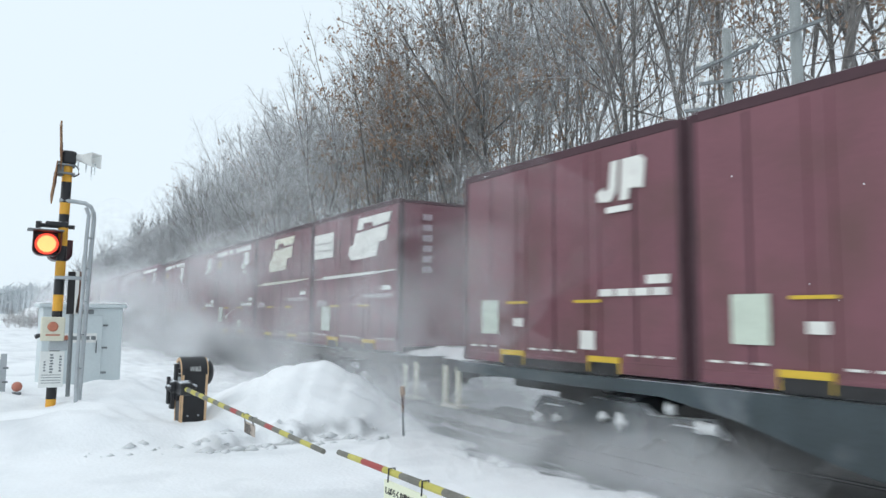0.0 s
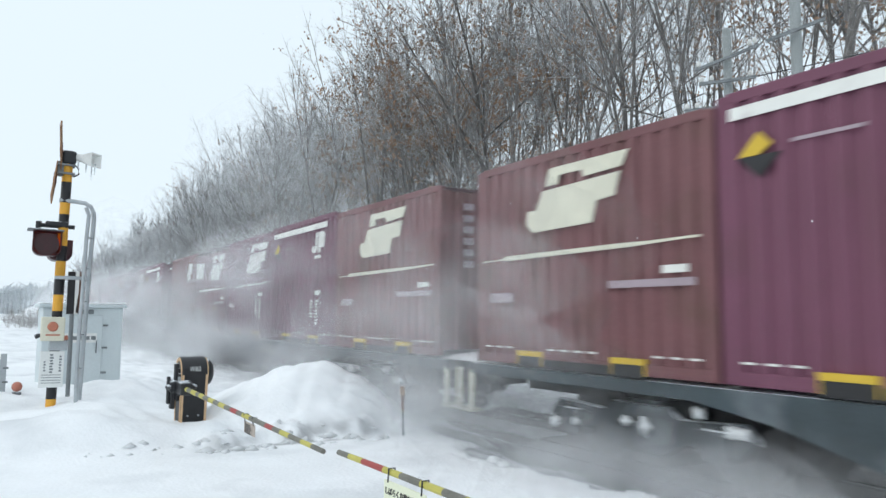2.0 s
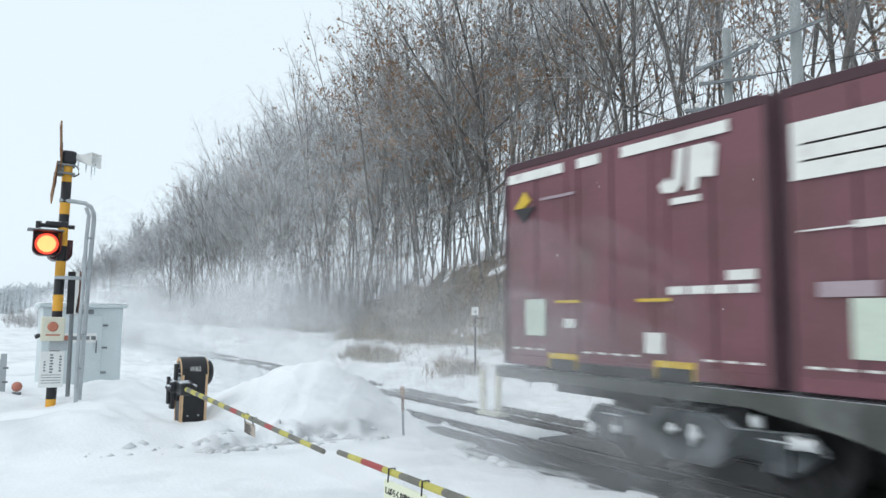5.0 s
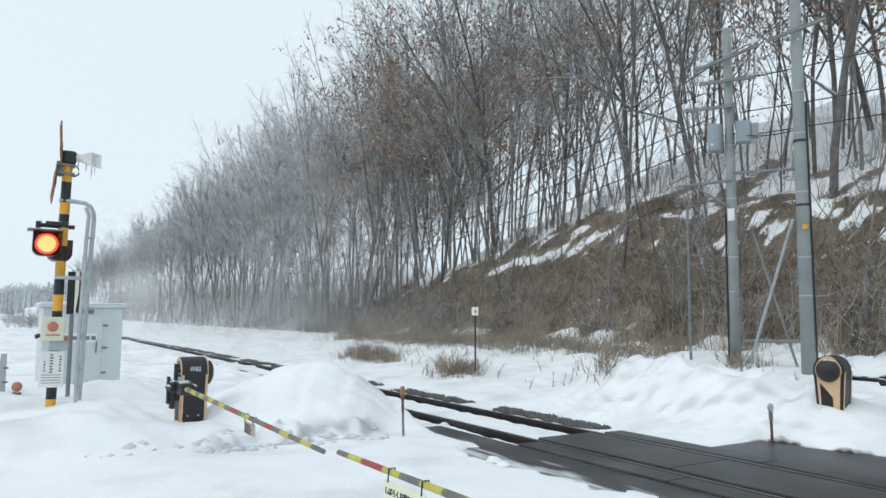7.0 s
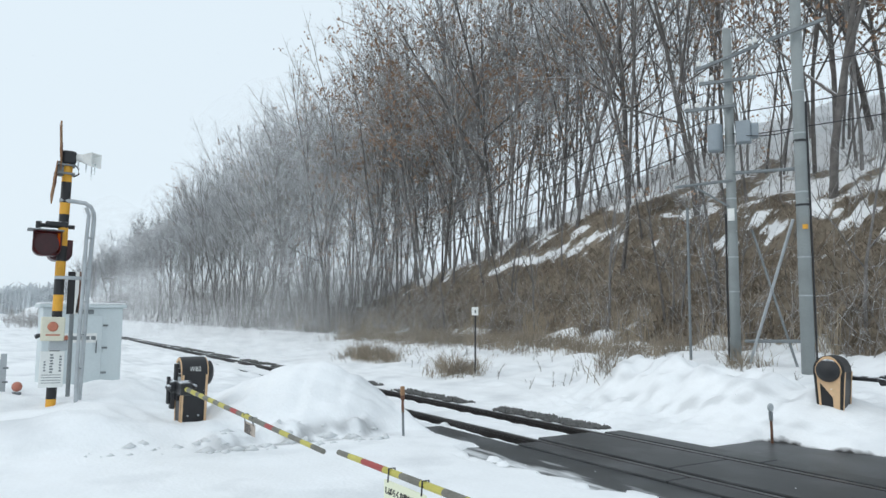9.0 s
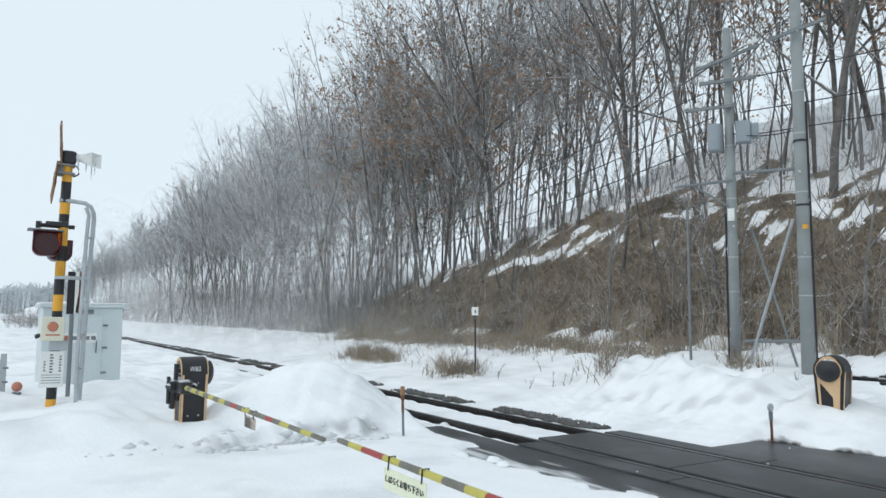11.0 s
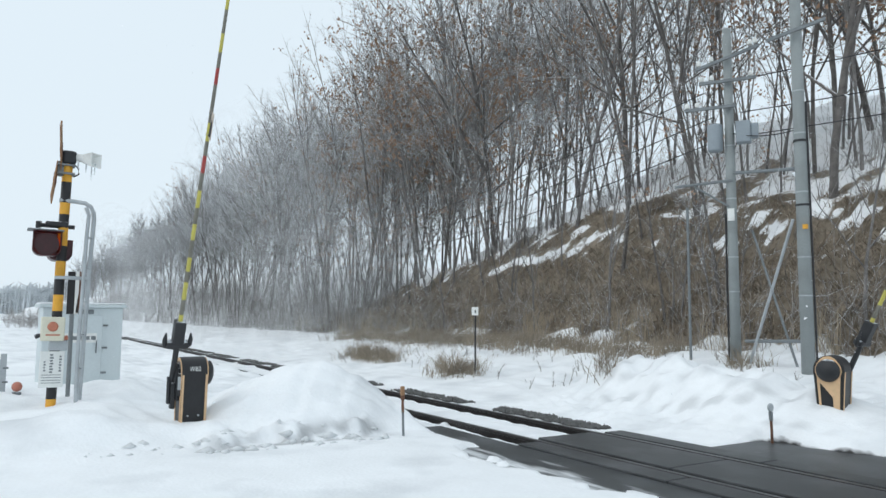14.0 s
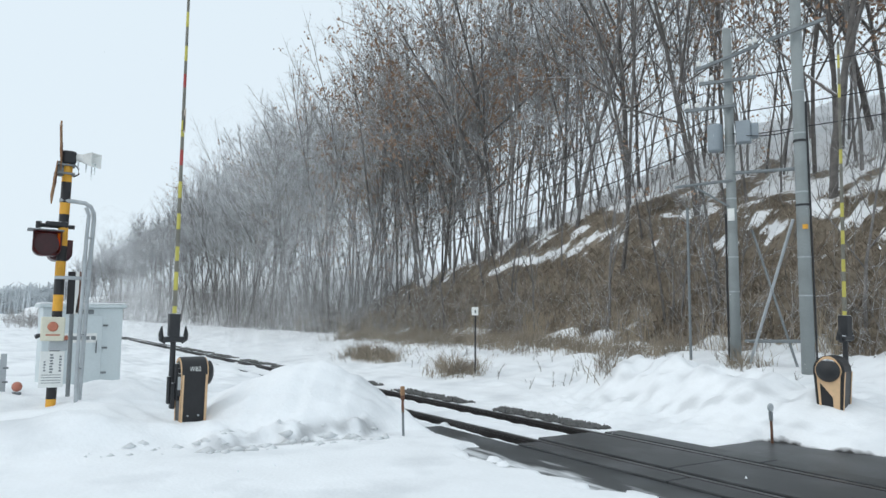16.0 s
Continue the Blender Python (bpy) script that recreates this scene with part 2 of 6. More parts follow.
DECAL = material("white_decal", (0.74, 0.74, 0.70), 0.55, vary=0.07, scale=3, fine=30, dirt=(0.5, 0.45, 0.45), dirt_amount=0.06, dirt_scale=5)
PAPER = material("stencil_grey_decal", (0.36, 0.29, 0.32), 0.6, vary=0.1, scale=4, fine=30)
GREEN = material("pale_green_label", (0.55, 0.62, 0.53), 0.6, vary=0.1, scale=4, fine=30)
YELLOW_C = material("container_yellow", (0.62, 0.42, 0.04), 0.6, vary=0.15, scale=4, fine=30)

# wind-drifted snow in long streaks over the near edge of the asphalt
nt = ASPHALT.node_tree
bsdf = nt.nodes["Principled BSDF"]
under = bsdf.inputs["Base Color"].links[0].from_socket
co, spread_out, tex = nt.nodes.new("ShaderNodeTexCoord"), nt.nodes.new("ShaderNodeMapping"), nt.nodes.new("ShaderNodeTexNoise")
spread_out.inputs["Rotation"].default_value, spread_out.inputs["Scale"].default_value = (0, 0, radians(-14)), (0.7, 3.6, 1.0)
tex.inputs["Scale"].default_value, tex.inputs["Detail"].default_value = 1.6, 9.0
nt.links.new(co.outputs["Object"], spread_out.inputs["Vector"])
nt.links.new(spread_out.outputs[0], tex.inputs["Vector"])
split, near_edge, total, cut, cover = (nt.nodes.new("ShaderNode" + k) for k in ("SeparateXYZ", "MapRange", "Math", "MapRange", "Mix"))
nt.links.new(co.outputs["Object"], split.inputs[0])
for key, value in (("From Min", -1.15), ("From Max", -2.3), ("To Min", 0.0), ("To Max", 0.62)):
    near_edge.inputs[key].default_value = value
nt.links.new(split.outputs["Y"], near_edge.inputs["Value"])
nt.links.new(tex.outputs["Fac"], total.inputs[0])
nt.links.new(near_edge.outputs["Result"], total.inputs[1])
cut.inputs["From Min"].default_value, cut.inputs["From Max"].default_value = 0.7, 0.94
nt.links.new(total.outputs[0], cut.inputs["Value"])
cover.data_type = "RGBA"
nt.links.new(cut.outputs["Result"], cover.inputs["Factor"])
nt.links.new(under, cover.inputs["A"])
cover.inputs["B"].default_value = (0.86, 0.88, 0.9, 1)
nt.links.new(cover.outputs["Result"], bsdf.inputs["Base Color"])

# ---- the ground: one sheet of snow, from the road to the horizon ----
def waves(x, y, s, seed):
    """Cheap smooth noise, about -1 to 1, with features of s metres."""
    r = np.random.RandomState(seed)
    out = 0.0
    for k in range(6):
        a, f, p = r.uniform(0, 2 * np.pi), r.uniform(0.6, 1.7) / s * 2 * np.pi, r.uniform(0, 2 * np.pi)
        out = out + np.sin((x * np.cos(a) + y * np.sin(a)) * f + p)
    return out / 3.2


CREST_X = [-400, -90, -60, -48, -40, -35, -29, -25, -20, -18, -16, -14, -9, -4, 2]
CREST_Z = [5.0, 4.2, 2.6, 1.7, 2.1, 3.2, 3.9, 4.7, 5.3, 5.5, 5.1, 4.8, 4.7, 4.0, 1.0]


def cleared(x, y):
    """1 where the crossing is free of snow, 0 where snow lies."""
    near = smooth(-0.14, 0.14, y + 1.86 + 0.2 * waves(x, y, 1.1, 3) + 0.1 * waves(x, y, 0.35, 4) + 0.1 * waves(x * 0.25, y, 0.3, 40) - 0.3 * smooth(-5.4, -4.2, x))
    left = smooth(-0.05, 0.08, x + 7.5 + 0.06 * waves(x, y, 0.5, 5)) * smooth(2.3, 1.9, y - 0.15 * smooth(-5.6, -4.6, x) + 0.06 * waves(x, y, 0.6, 6))
    notch = 1 - smooth(0.9, 1.0, y) * smooth(-6.02, -6.14, x)
    return near * left * notch * smooth(6.0, 5.0, x)


def ground_z(x, y):
    x, y = np.asarray(x, dtype=float), np.asarray(y, dtype=float)
    rough = 0.05 * waves(x, y, 2.2, 1) + 0.022 * waves(x, y, 0.6, 2)
    # the road, and the field beside it
    off = smooth(-8.55, -9.35, x + 0.12 * waves(x, y, 1.0, 8))
    near = 0.03 + 0.016 * waves(x, y, 0.9, 7) + 0.012 * waves(x, y, 0.35, 9) + off * (0.26 + rough)
    near = near + 0.18 * smooth(-10, -13, x) * smooth(-3.0, -6.5, y) + 0.12 * smooth(-14, -40, x)
    # the ploughed heap beside the line
    dx, dy = x + 9.75, y + 2.75
    d = np.sqrt((dx / np.where(dx > 0, 1.15, 2.0)) ** 2 + (dy / np.where(dy < 0, 2.0, 1.62)) ** 2)
    heap = 0.9 * np.clip(1 - d ** 1.4, 0, None) * (1 + 0.05 * waves(x, y, 0.9, 10)) + 0.03 * waves(x, y, 0.35, 12) * smooth(1.1, 0.7, d)
    near = np.maximum(near, 0.05 + heap)
    foot = -8.6 + 0.12 * waves(x, y, 1.5, 33) + 0.03 * waves(x, y, 0.45, 34) + 0.018 * waves(x, y, 0.17, 39) - 0.12 * smooth(-2.6, -2.0, y)
    ledge = smooth(0.04, -0.06, x - foot) * smooth(-1.7, -0.5, x - foot) * smooth(-4.75, -4.2, y) * smooth(-1.75, -2.3, y)
    lumps = 0.17 + 0.07 * waves(x, y, 1.1, 36) + 0.022 * waves(x, y, 0.3, 37) + 0.014 * waves(x, y, 0.15, 38)
    near = np.maximum(near, 0.04 + ledge * lumps)
    near = near + 0.15 * np.exp(-((x + 12.2) / 1.2) ** 2 - ((y + 5.0) / 0.7) ** 2)
    near = near + 0.22 * np.exp(-((x + 9.6) / 0.9) ** 2 - ((y + 5.6) / 0.9) ** 2) * 0.6
    # the snow beyond the line, its berm, and the bank
    far = 0.02 + 0.83 * smooth(1.5, 8.2, y) * (0.72 + 0.28 * smooth(-34, -16, x)) + rough * smooth(1.4, 3.0, y)
    berm = smooth(-11.4, -9.7, x) * (0.2 + 0.8 * smooth(-4.4, -7.4, x))
    far = far + berm * 0.66 * np.exp(-((y - 3.15 - 0.1 * waves(x, y, 2.5, 13)) / 0.82) ** 2) * (1 + 0.13 * waves(x, y, 0.8, 14)) + berm * 0.03 * waves(x, y, 0.28, 35)
    crest = np.interp(x, CREST_X, CREST_Z)
    ramp = np.clip((y - 8.2) / 4.0, 0, 1) ** 1.15
    bank = (crest - 0.85) * ramp + 0.12 * waves(x, y, 1.7, 15) * smooth(8.2, 9.2, y)
    up = np.clip(y - 12.2, 0, 14) * 0.46 * smooth(2, -6, x) * (0.55 + 0.45 * smooth(-50, -30, x))
    far = far + bank + up + 0.25 * waves(x, y, 5.0, 16) * smooth(11, 15, y)
    z = near + (far - near) * smooth(-0.6, 0.6, y)
    # the track bed: lower between the rails, and hollow beside them
    bed = smooth(1.75, 1.25, np.abs(y - 0.05))
    z = z * (1 - bed) + bed * (-0.045 + 0.012 * waves(x, y, 0.5, 17))
    for r in (-0.5665, 0.5665):
        side = y - r
        hollow = smooth(-0.24, -0.17, side) * smooth(0.1, 0.05, side) * smooth(-0.35, 0.1, waves(x, y, 1.4, 18) + 0.75)
        z = z * (1 - hollow) + hollow * -0.15
    c = cleared(x, y)
    return z * (1 - c) + c * -0.12


def steps(*spans):
    out = [spans[0][0]]
    for a, b, s in spans:
        n = max(1, int(round((b - a) / s)))
        out += [a + (b - a) * (i + 1) / n for i in range(n)]
    return np.array(out)


gx = steps((-3000, -600, 400), (-600, -200, 50), (-200, -80, 6), (-80, -40, 1.6), (-40, -16, 0.4), (-16, -9.4, 0.075), (-9.4, -8.3, 0.035), (-8.3, -3.5, 0.075), (-3.5, 6, 0.3), (6, 30, 3), (30, 300, 45), (300, 3000, 450))
gy = steps((-3000, -300, 450), (-300, -40, 40), (-40, -9, 3), (-9, -5.6, 0.3), (-5.6, -4.4, 0.085), (-4.4, -2.2, 0.045), (-2.2, 2.4, 0.05), (2.4, 5.0, 0.085), (5.0, 13, 0.3), (13, 32, 1.2), (32, 200, 28), (200, 3000, 400))
GX, GY = np.meshgrid(gx, gy, indexing="ij")
GZ = ground_z(GX, GY)
gverts = np.stack([GX.ravel(), GY.ravel(), GZ.ravel()], axis=1)
ni, nj = len(gx), len(gy)
a = (np.arange(ni - 1)[:, None] * nj + np.arange(nj - 1)[None, :]).ravel()
gtris = np.concatenate([np.stack([a, a + nj, a + nj + 1], 1), np.stack([a, a + nj + 1, a + 1], 1)])
ground_mesh = tri_mesh("ground", gverts, gtris)
ground_mesh.shade_smooth()


def litter(x, y):
    """How far the bank shows dry grass and leaves in place of snow."""
    on = smooth(8.0, 8.8, y + 0.5 * waves(x, y, 1.8, 20)) * smooth(12.9, 12.0, y + 0.5 * waves(x, y, 2.0, 21)) * smooth(-43, -37, x + 2 * waves(x, y, 3, 22))
    strip = np.exp(-((y - 11.25 - 0.16 * (x + 22) * 0.35 - 0.12 * waves(x, y, 1.6, 23)) / 0.2) ** 2) * smooth(-26.5, -24.5, x) * smooth(-17.5, -19.0, x)
    strip = np.maximum(strip, np.exp(-((y - 11.9 - 0.2 * waves(x, y, 1.5, 28)) / 0.25) ** 2) * smooth(0.1, 0.5, waves(x, y, 2.2, 24)))
    strip = np.maximum(strip, smooth(0.75, 1.0, waves(x, y, 0.8, 29)) * smooth(10.0, 11.5, y) * 0.9)
    patches = smooth(0.45, 0.9, waves(x, y, 2.3, 25)) * smooth(12.5, 13.5, y) * smooth(19, 16, y)
    tufts = np.exp(-((x + 21.0) / 1.9) ** 2 - ((y - 3.6) / 0.5) ** 2) + np.exp(-((x + 15.6) / 1.1) ** 2 - ((y - 3.2) / 0.4) ** 2)
    # near the poles the snow comes down over the bank in patches
    broken = smooth(-17.5, -14.5, x) * smooth(10.2, 11.4, y + 0.5 * waves(x, y, 1.3, 62)) * smooth(0.25, 0.7, waves(x, y, 1.5, 60) + 0.4 * waves(x, y, 0.5, 61))
    strip = np.maximum(strip, broken)
    patches = np.maximum(patches, smooth(-0.2, 0.35, waves(x, y, 1.9, 63) + 0.3 * waves(x, y, 0.6, 64)) * smooth(12.1, 12.7, y) * smooth(18, 14, y) * smooth(-20, -15, x))
    return np.clip(on * (1 - strip) + 0.8 * patches + 0.5 * tufts, 0, 1)


def packed(x, y):
    """The dirty, packed face of the ploughed heap's foot, and smudges on the berm."""
    face = smooth(-8.85, -8.68, x) * smooth(-8.4, -8.5, x) * smooth(-4.6, -4.2, y) * smooth(-2.0, -2.4, y)
    berm = smooth(-10.5, -9.0, x) * smooth(-5.0, -6.0, x) * smooth(1.8, 2.2, y) * smooth(3.6, 3.0, y)
    return face * smooth(-0.7, 0.4, waves(x, y, 0.45, 45)) * 0.85 + berm * smooth(0.0, 1.0, waves(x, y, 0.45, 46)) * 0.45


def bare(x, y):
    """Where dark ballast and wet track bed show."""
    out = 0.0
    for r in (-0.5665, 0.5665):
        side = y - r
        out = out + smooth(-0.24, -0.19, side) * smooth(0.1, 0.07, side) * smooth(-0.2, 0.1, waves(x, y, 1.4, 18) + 0.75)
    ledge = smooth(0.8, 0.88, y) * smooth(1.28, 1.16, y + 0.09 * waves(x, y, 0.7, 26)) * smooth(-0.2, 0.2, waves(x, y, 2.6, 27) + 0.6) * smooth(-7.7, -8.1, x)
    return np.clip(out + ledge + cleared(x, y), 0, 1)


for key, values in (("litter", litter(GX, GY)), ("packed", packed(GX, GY)), ("bare", bare(GX, GY))):
    at = ground_mesh.attributes.new(key, "FLOAT", "POINT")
    at.data.foreach_set("value", np.asarray(values, dtype=np.float32).ravel())

GROUND = SNOW.copy()
GROUND.name = "snow_and_litter"
nt = GROUND.node_tree
bsdf = nt.nodes["Principled BSDF"]
paint = bsdf.inputs["Base Color"].links[0].from_socket
noise_tex = nt.nodes.new("ShaderNodeTexNoise")
noise_tex.inputs["Scale"].default_value, noise_tex.inputs["Detail"].default_value = 3.0, 8.0
co = nt.nodes.new("ShaderNodeTexCoord")
nt.links.new(co.outputs["Object"], noise_tex.inputs["Vector"])
ramp = nt.nodes.new("ShaderNodeValToRGB")
ramp.color_ramp.elements[0].color, ramp.color_ramp.elements[0].position = (0.1, 0.082, 0.06, 1), 0.3
ramp.color_ramp.elements[1].color, ramp.color_ramp.elements[1].position = (0.27, 0.225, 0.172, 1), 0.72
nt.links.new(noise_tex.outputs["Fac"], ramp.inputs["Fac"])
for key, colour in (("litter", None), ("packed", (0.42, 0.43, 0.44, 1)), ("bare", (0.045, 0.043, 0.042, 1))):
    attr = nt.nodes.new("ShaderNodeAttribute")
    attr.attribute_name = key
    edge = nt.nodes.new("ShaderNodeMath")
    edge.operation = "ADD"
    nt.links.new(attr.outputs["Fac"], edge.inputs[0])
    nt.links.new(noise_tex.outputs["Fac"], edge.inputs[1])
    cut = nt.nodes.new("ShaderNodeMapRange")
    cut.inputs["From Min"].default_value, cut.inputs["From Max"].default_value = 0.88, 1.08
    nt.links.new(edge.outputs[0], cut.inputs["Value"])
    mixer = nt.nodes.new("ShaderNodeMix")
    mixer.data_type = "RGBA"
    nt.links.new(attr.outputs["Fac"] if key == "packed" else cut.outputs["Result"], mixer.inputs["Factor"])
    nt.links.new(paint, mixer.inputs["A"])
    if colour:
        mixer.inputs["B"].default_value = colour
    else:
        nt.links.new(ramp.outputs["Color"], mixer.inputs["B"])
    paint = mixer.outputs["Result"]
nt.links.new(paint, bsdf.inputs["Base Color"])
tagged(link("ground", ground_mesh, GROUND), "fresh white snow over field and leaf-strewn bank", "ground", kind="structure")

# ---- the crossing: asphalt, panels and rails ----
road = thing("road", pose(0, 0, 0), "wet dark grey asphalt of the crossing road", "road", kind="structure")
part("near_asphalt", boxes((-9.2, 6.5, -14, -0.98, -0.3, -0.012)), ASPHALT, road)
part("far_asphalt", boxes((-6.07, 6.5, 0.975, 6.5, -0.3, -0.01)), ASPHALT, road)
for x0, x1 in ((-7.58, -5.4), (-5.38, -3.2), (-3.18, -1.0), (-0.98, 1.2), (1.22, 3.4), (3.42, 5.6)):
    part("crossing_panel", boxes((x0, x1, -0.462, 0.462, -0.2, 0.012), bevel=0.01), PANEL, road, "worn black crossing panel between the rails")
for x0, x1 in ((-7.36, -5.0), (-4.98, -2.6), (-2.58, -0.2), (-0.18, 2.2), (2.22, 4.6)):
    part("crossing_panel", boxes((x0, x1, -0.965, -0.64, -0.2, 0.01), bevel=0.01), PANEL, road)
for x0, x1 in ((-7.5, -5.1), (-5.08, -2.7), (-2.68, -0.3), (-0.28, 2.1)):
    part("crossing_panel", boxes((x0, x1, 0.64, 0.965, -0.2, 0.011), bevel=0.01), PANEL, road)

HEAD = [(-0.034, -0.004), (-0.03, 0.0), (0.03, 0.0), (0.034, -0.004), (0.034, -0.036), (0.009, -0.046), (0.009, -0.122), (0.064, -0.138), (0.064, -0.153),
        (-0.064, -0.153), (-0.064, -0.138), (-0.009, -0.122), (-0.009, -0.046), (-0.034, -0.036)]
for r in (-0.5665, 0.5665):
    rail = thing("rail", pose(0, r, 0.002), "dark steel rail with a polished head, in snow", "rail", "rails of the line", "structure")
    bm = bmesh.new()
    prism(bm, HEAD, "x", -420, 120)
    part("rail_body", bm, RAIL, rail)
    part("rail_head", boxes((-420, 120, -0.022, 0.022, 0.0005, 0.003)), RAIL_TOP, rail, "polished running surface")

# ballast stones along the far shoulder
rs = np.random.RandomState(5)
pts, tris = [], []
for i in range(6500):
    x, y = -7.8 - 30 * rs.rand() ** 1.5, rs.uniform(0.82, 1.26)
    if bare(x, y) < 0.5:
        continue
    s = rs.uniform(0.018, 0.045)
    base = len(pts)
    z = float(ground_z(x, y))
    for v in ((1, 0, 0), (-1, 0.2, 0), (0, 1, 0), (0.1, -1, 0), (0, 0, 1), (0, 0, -1)):
        pts.append((x + (v[0] + rs.uniform(-0.3, 0.3)) * s, y + (v[1] + rs.uniform(-0.3, 0.3)) * s, z + 0.01 + (v[2] + rs.uniform(-0.2, 0.2)) * s))
    for f in ((0, 2, 4), (2, 1, 4), (1, 3, 4), (3, 0, 4), (2, 0, 5), (1, 2, 5), (3, 1, 5), (0, 3, 5)):
        tris.append([base + k for k in f])
tagged(link("ballast", tri_mesh("ballast", pts, tris), STONE), "dark broken ballast stones showing through snow", "ballast", kind="stuff")


# ---- the freight train ----
CL, CW = 3.715, 2.45
WAGON_X = [0.0, 20.172, 40.853, 60.595, 80.824, 101.446]
PITCH = 3.762


def logo_small(u, z, s, parent):
    """A hooked block beside a slanted block over a short bar."""
    y = -CW / 2
    bm = bmesh.new()
    out = [(u, z), (u + 0.05 * s, z - 0.13 * s), (u + 0.3 * s, z - 0.16 * s), (u + 0.44 * s, z - 0.02 * s), (u + 0.5 * s, z + 0.5 * s), (u + 0.34 * s, z + 0.5 * s),
           (u + 0.28 * s, z + 0.06 * s), (u + 0.17 * s, z + 0.02 * s), (u + 0.14 * s, z + 0.1 * s)]
    prism(bm, out, "y", y - 0.012, y - 0.002)
    out = [(u + 0.52 * s, z - 0.16 * s), (u + 0.7 * s, z - 0.16 * s), (u + 0.74 * s, z + 0.02 * s), (u + 1.02 * s, z - 0.02 * s), (u + 1.07 * s, z + 0.42 * s), (u + 0.97 * s, z + 0.5 * s), (u + 0.58 * s, z + 0.5 * s)]
    prism(bm, out, "y", y - 0.012, y - 0.002)
    box(bm, u + 0.22 * s, u + 0.74 * s, y - 0.012, y - 0.002, z - 0.34 * s, z - 0.24 * s)
    part("emblem", bm, DECAL, parent, "white emblem of plain blocks")


def logo_big(u, z, s, parent, mat_=None):
    """A broad slanted block emblem, cut by a slot."""
    y = -CW / 2
    bm = bmesh.new()
    prism(bm, [(u + 0.36 * s, z + 0.2 * s), (u + 0.42 * s, z + 0.4 * s), (u + 1.66 * s, z + 0.4 * s), (u + 1.56 * s, z + 0.24 * s), (u + 1.0 * s, z + 0.22 * s), (u + 0.96 * s, z + 0.3 * s), (u + 0.6 * s, z + 0.3 * s), (u + 0.57 * s, z + 0.2 * s)], "y", y - 0.012, y - 0.002)
    prism(bm, [(u, z - 0.22 * s), (u + 0.02 * s, z - 0.06 * s), (u + 0.18 * s, z - 0.06 * s), (u + 0.3 * s, z + 0.15 * s), (u + 1.54 * s, z + 0.19 * s), (u + 1.46 * s, z - 0.05 * s), (u + 1.2 * s, z - 0.07 * s), (u + 1.12 * s, z - 0.3 * s), (u + 0.12 * s, z - 0.32 * s)], "y", y - 0.012, y - 0.002)
    part("emblem", bm, mat_ or DECAL, parent, "large white slanted block emblem")


def decal(parent, name, mat_, *rects, label=""):
    y = -CW / 2
    if name in ("plate", "handle_bar", "stripe"):
        for u0, u1, z0, z1 in rects:
            part(name, boxes((u0, u1, y - 0.011, y - 0.002, z0, z1)), mat_, parent, label)
        return None
    bm = bmesh.new()
    for u0, u1, z0, z1 in rects:
        box(bm, u0, u1, y - 0.011, y - 0.002, z0, z1)
    return part(name, bm, mat_, parent, label)


def stencil(parent, u, z, rows=5, w=0.13, h=0.062):
    """A block of lines that cannot be read."""
    decal(parent, "stencil", DECAL, *[(u, u + w * (1 - 0.12 * (i % 2)), z - i * h, z - i * h + h * 0.6) for i in range(rows)], label="block of small white stencilling")["kind"] = "stuff"


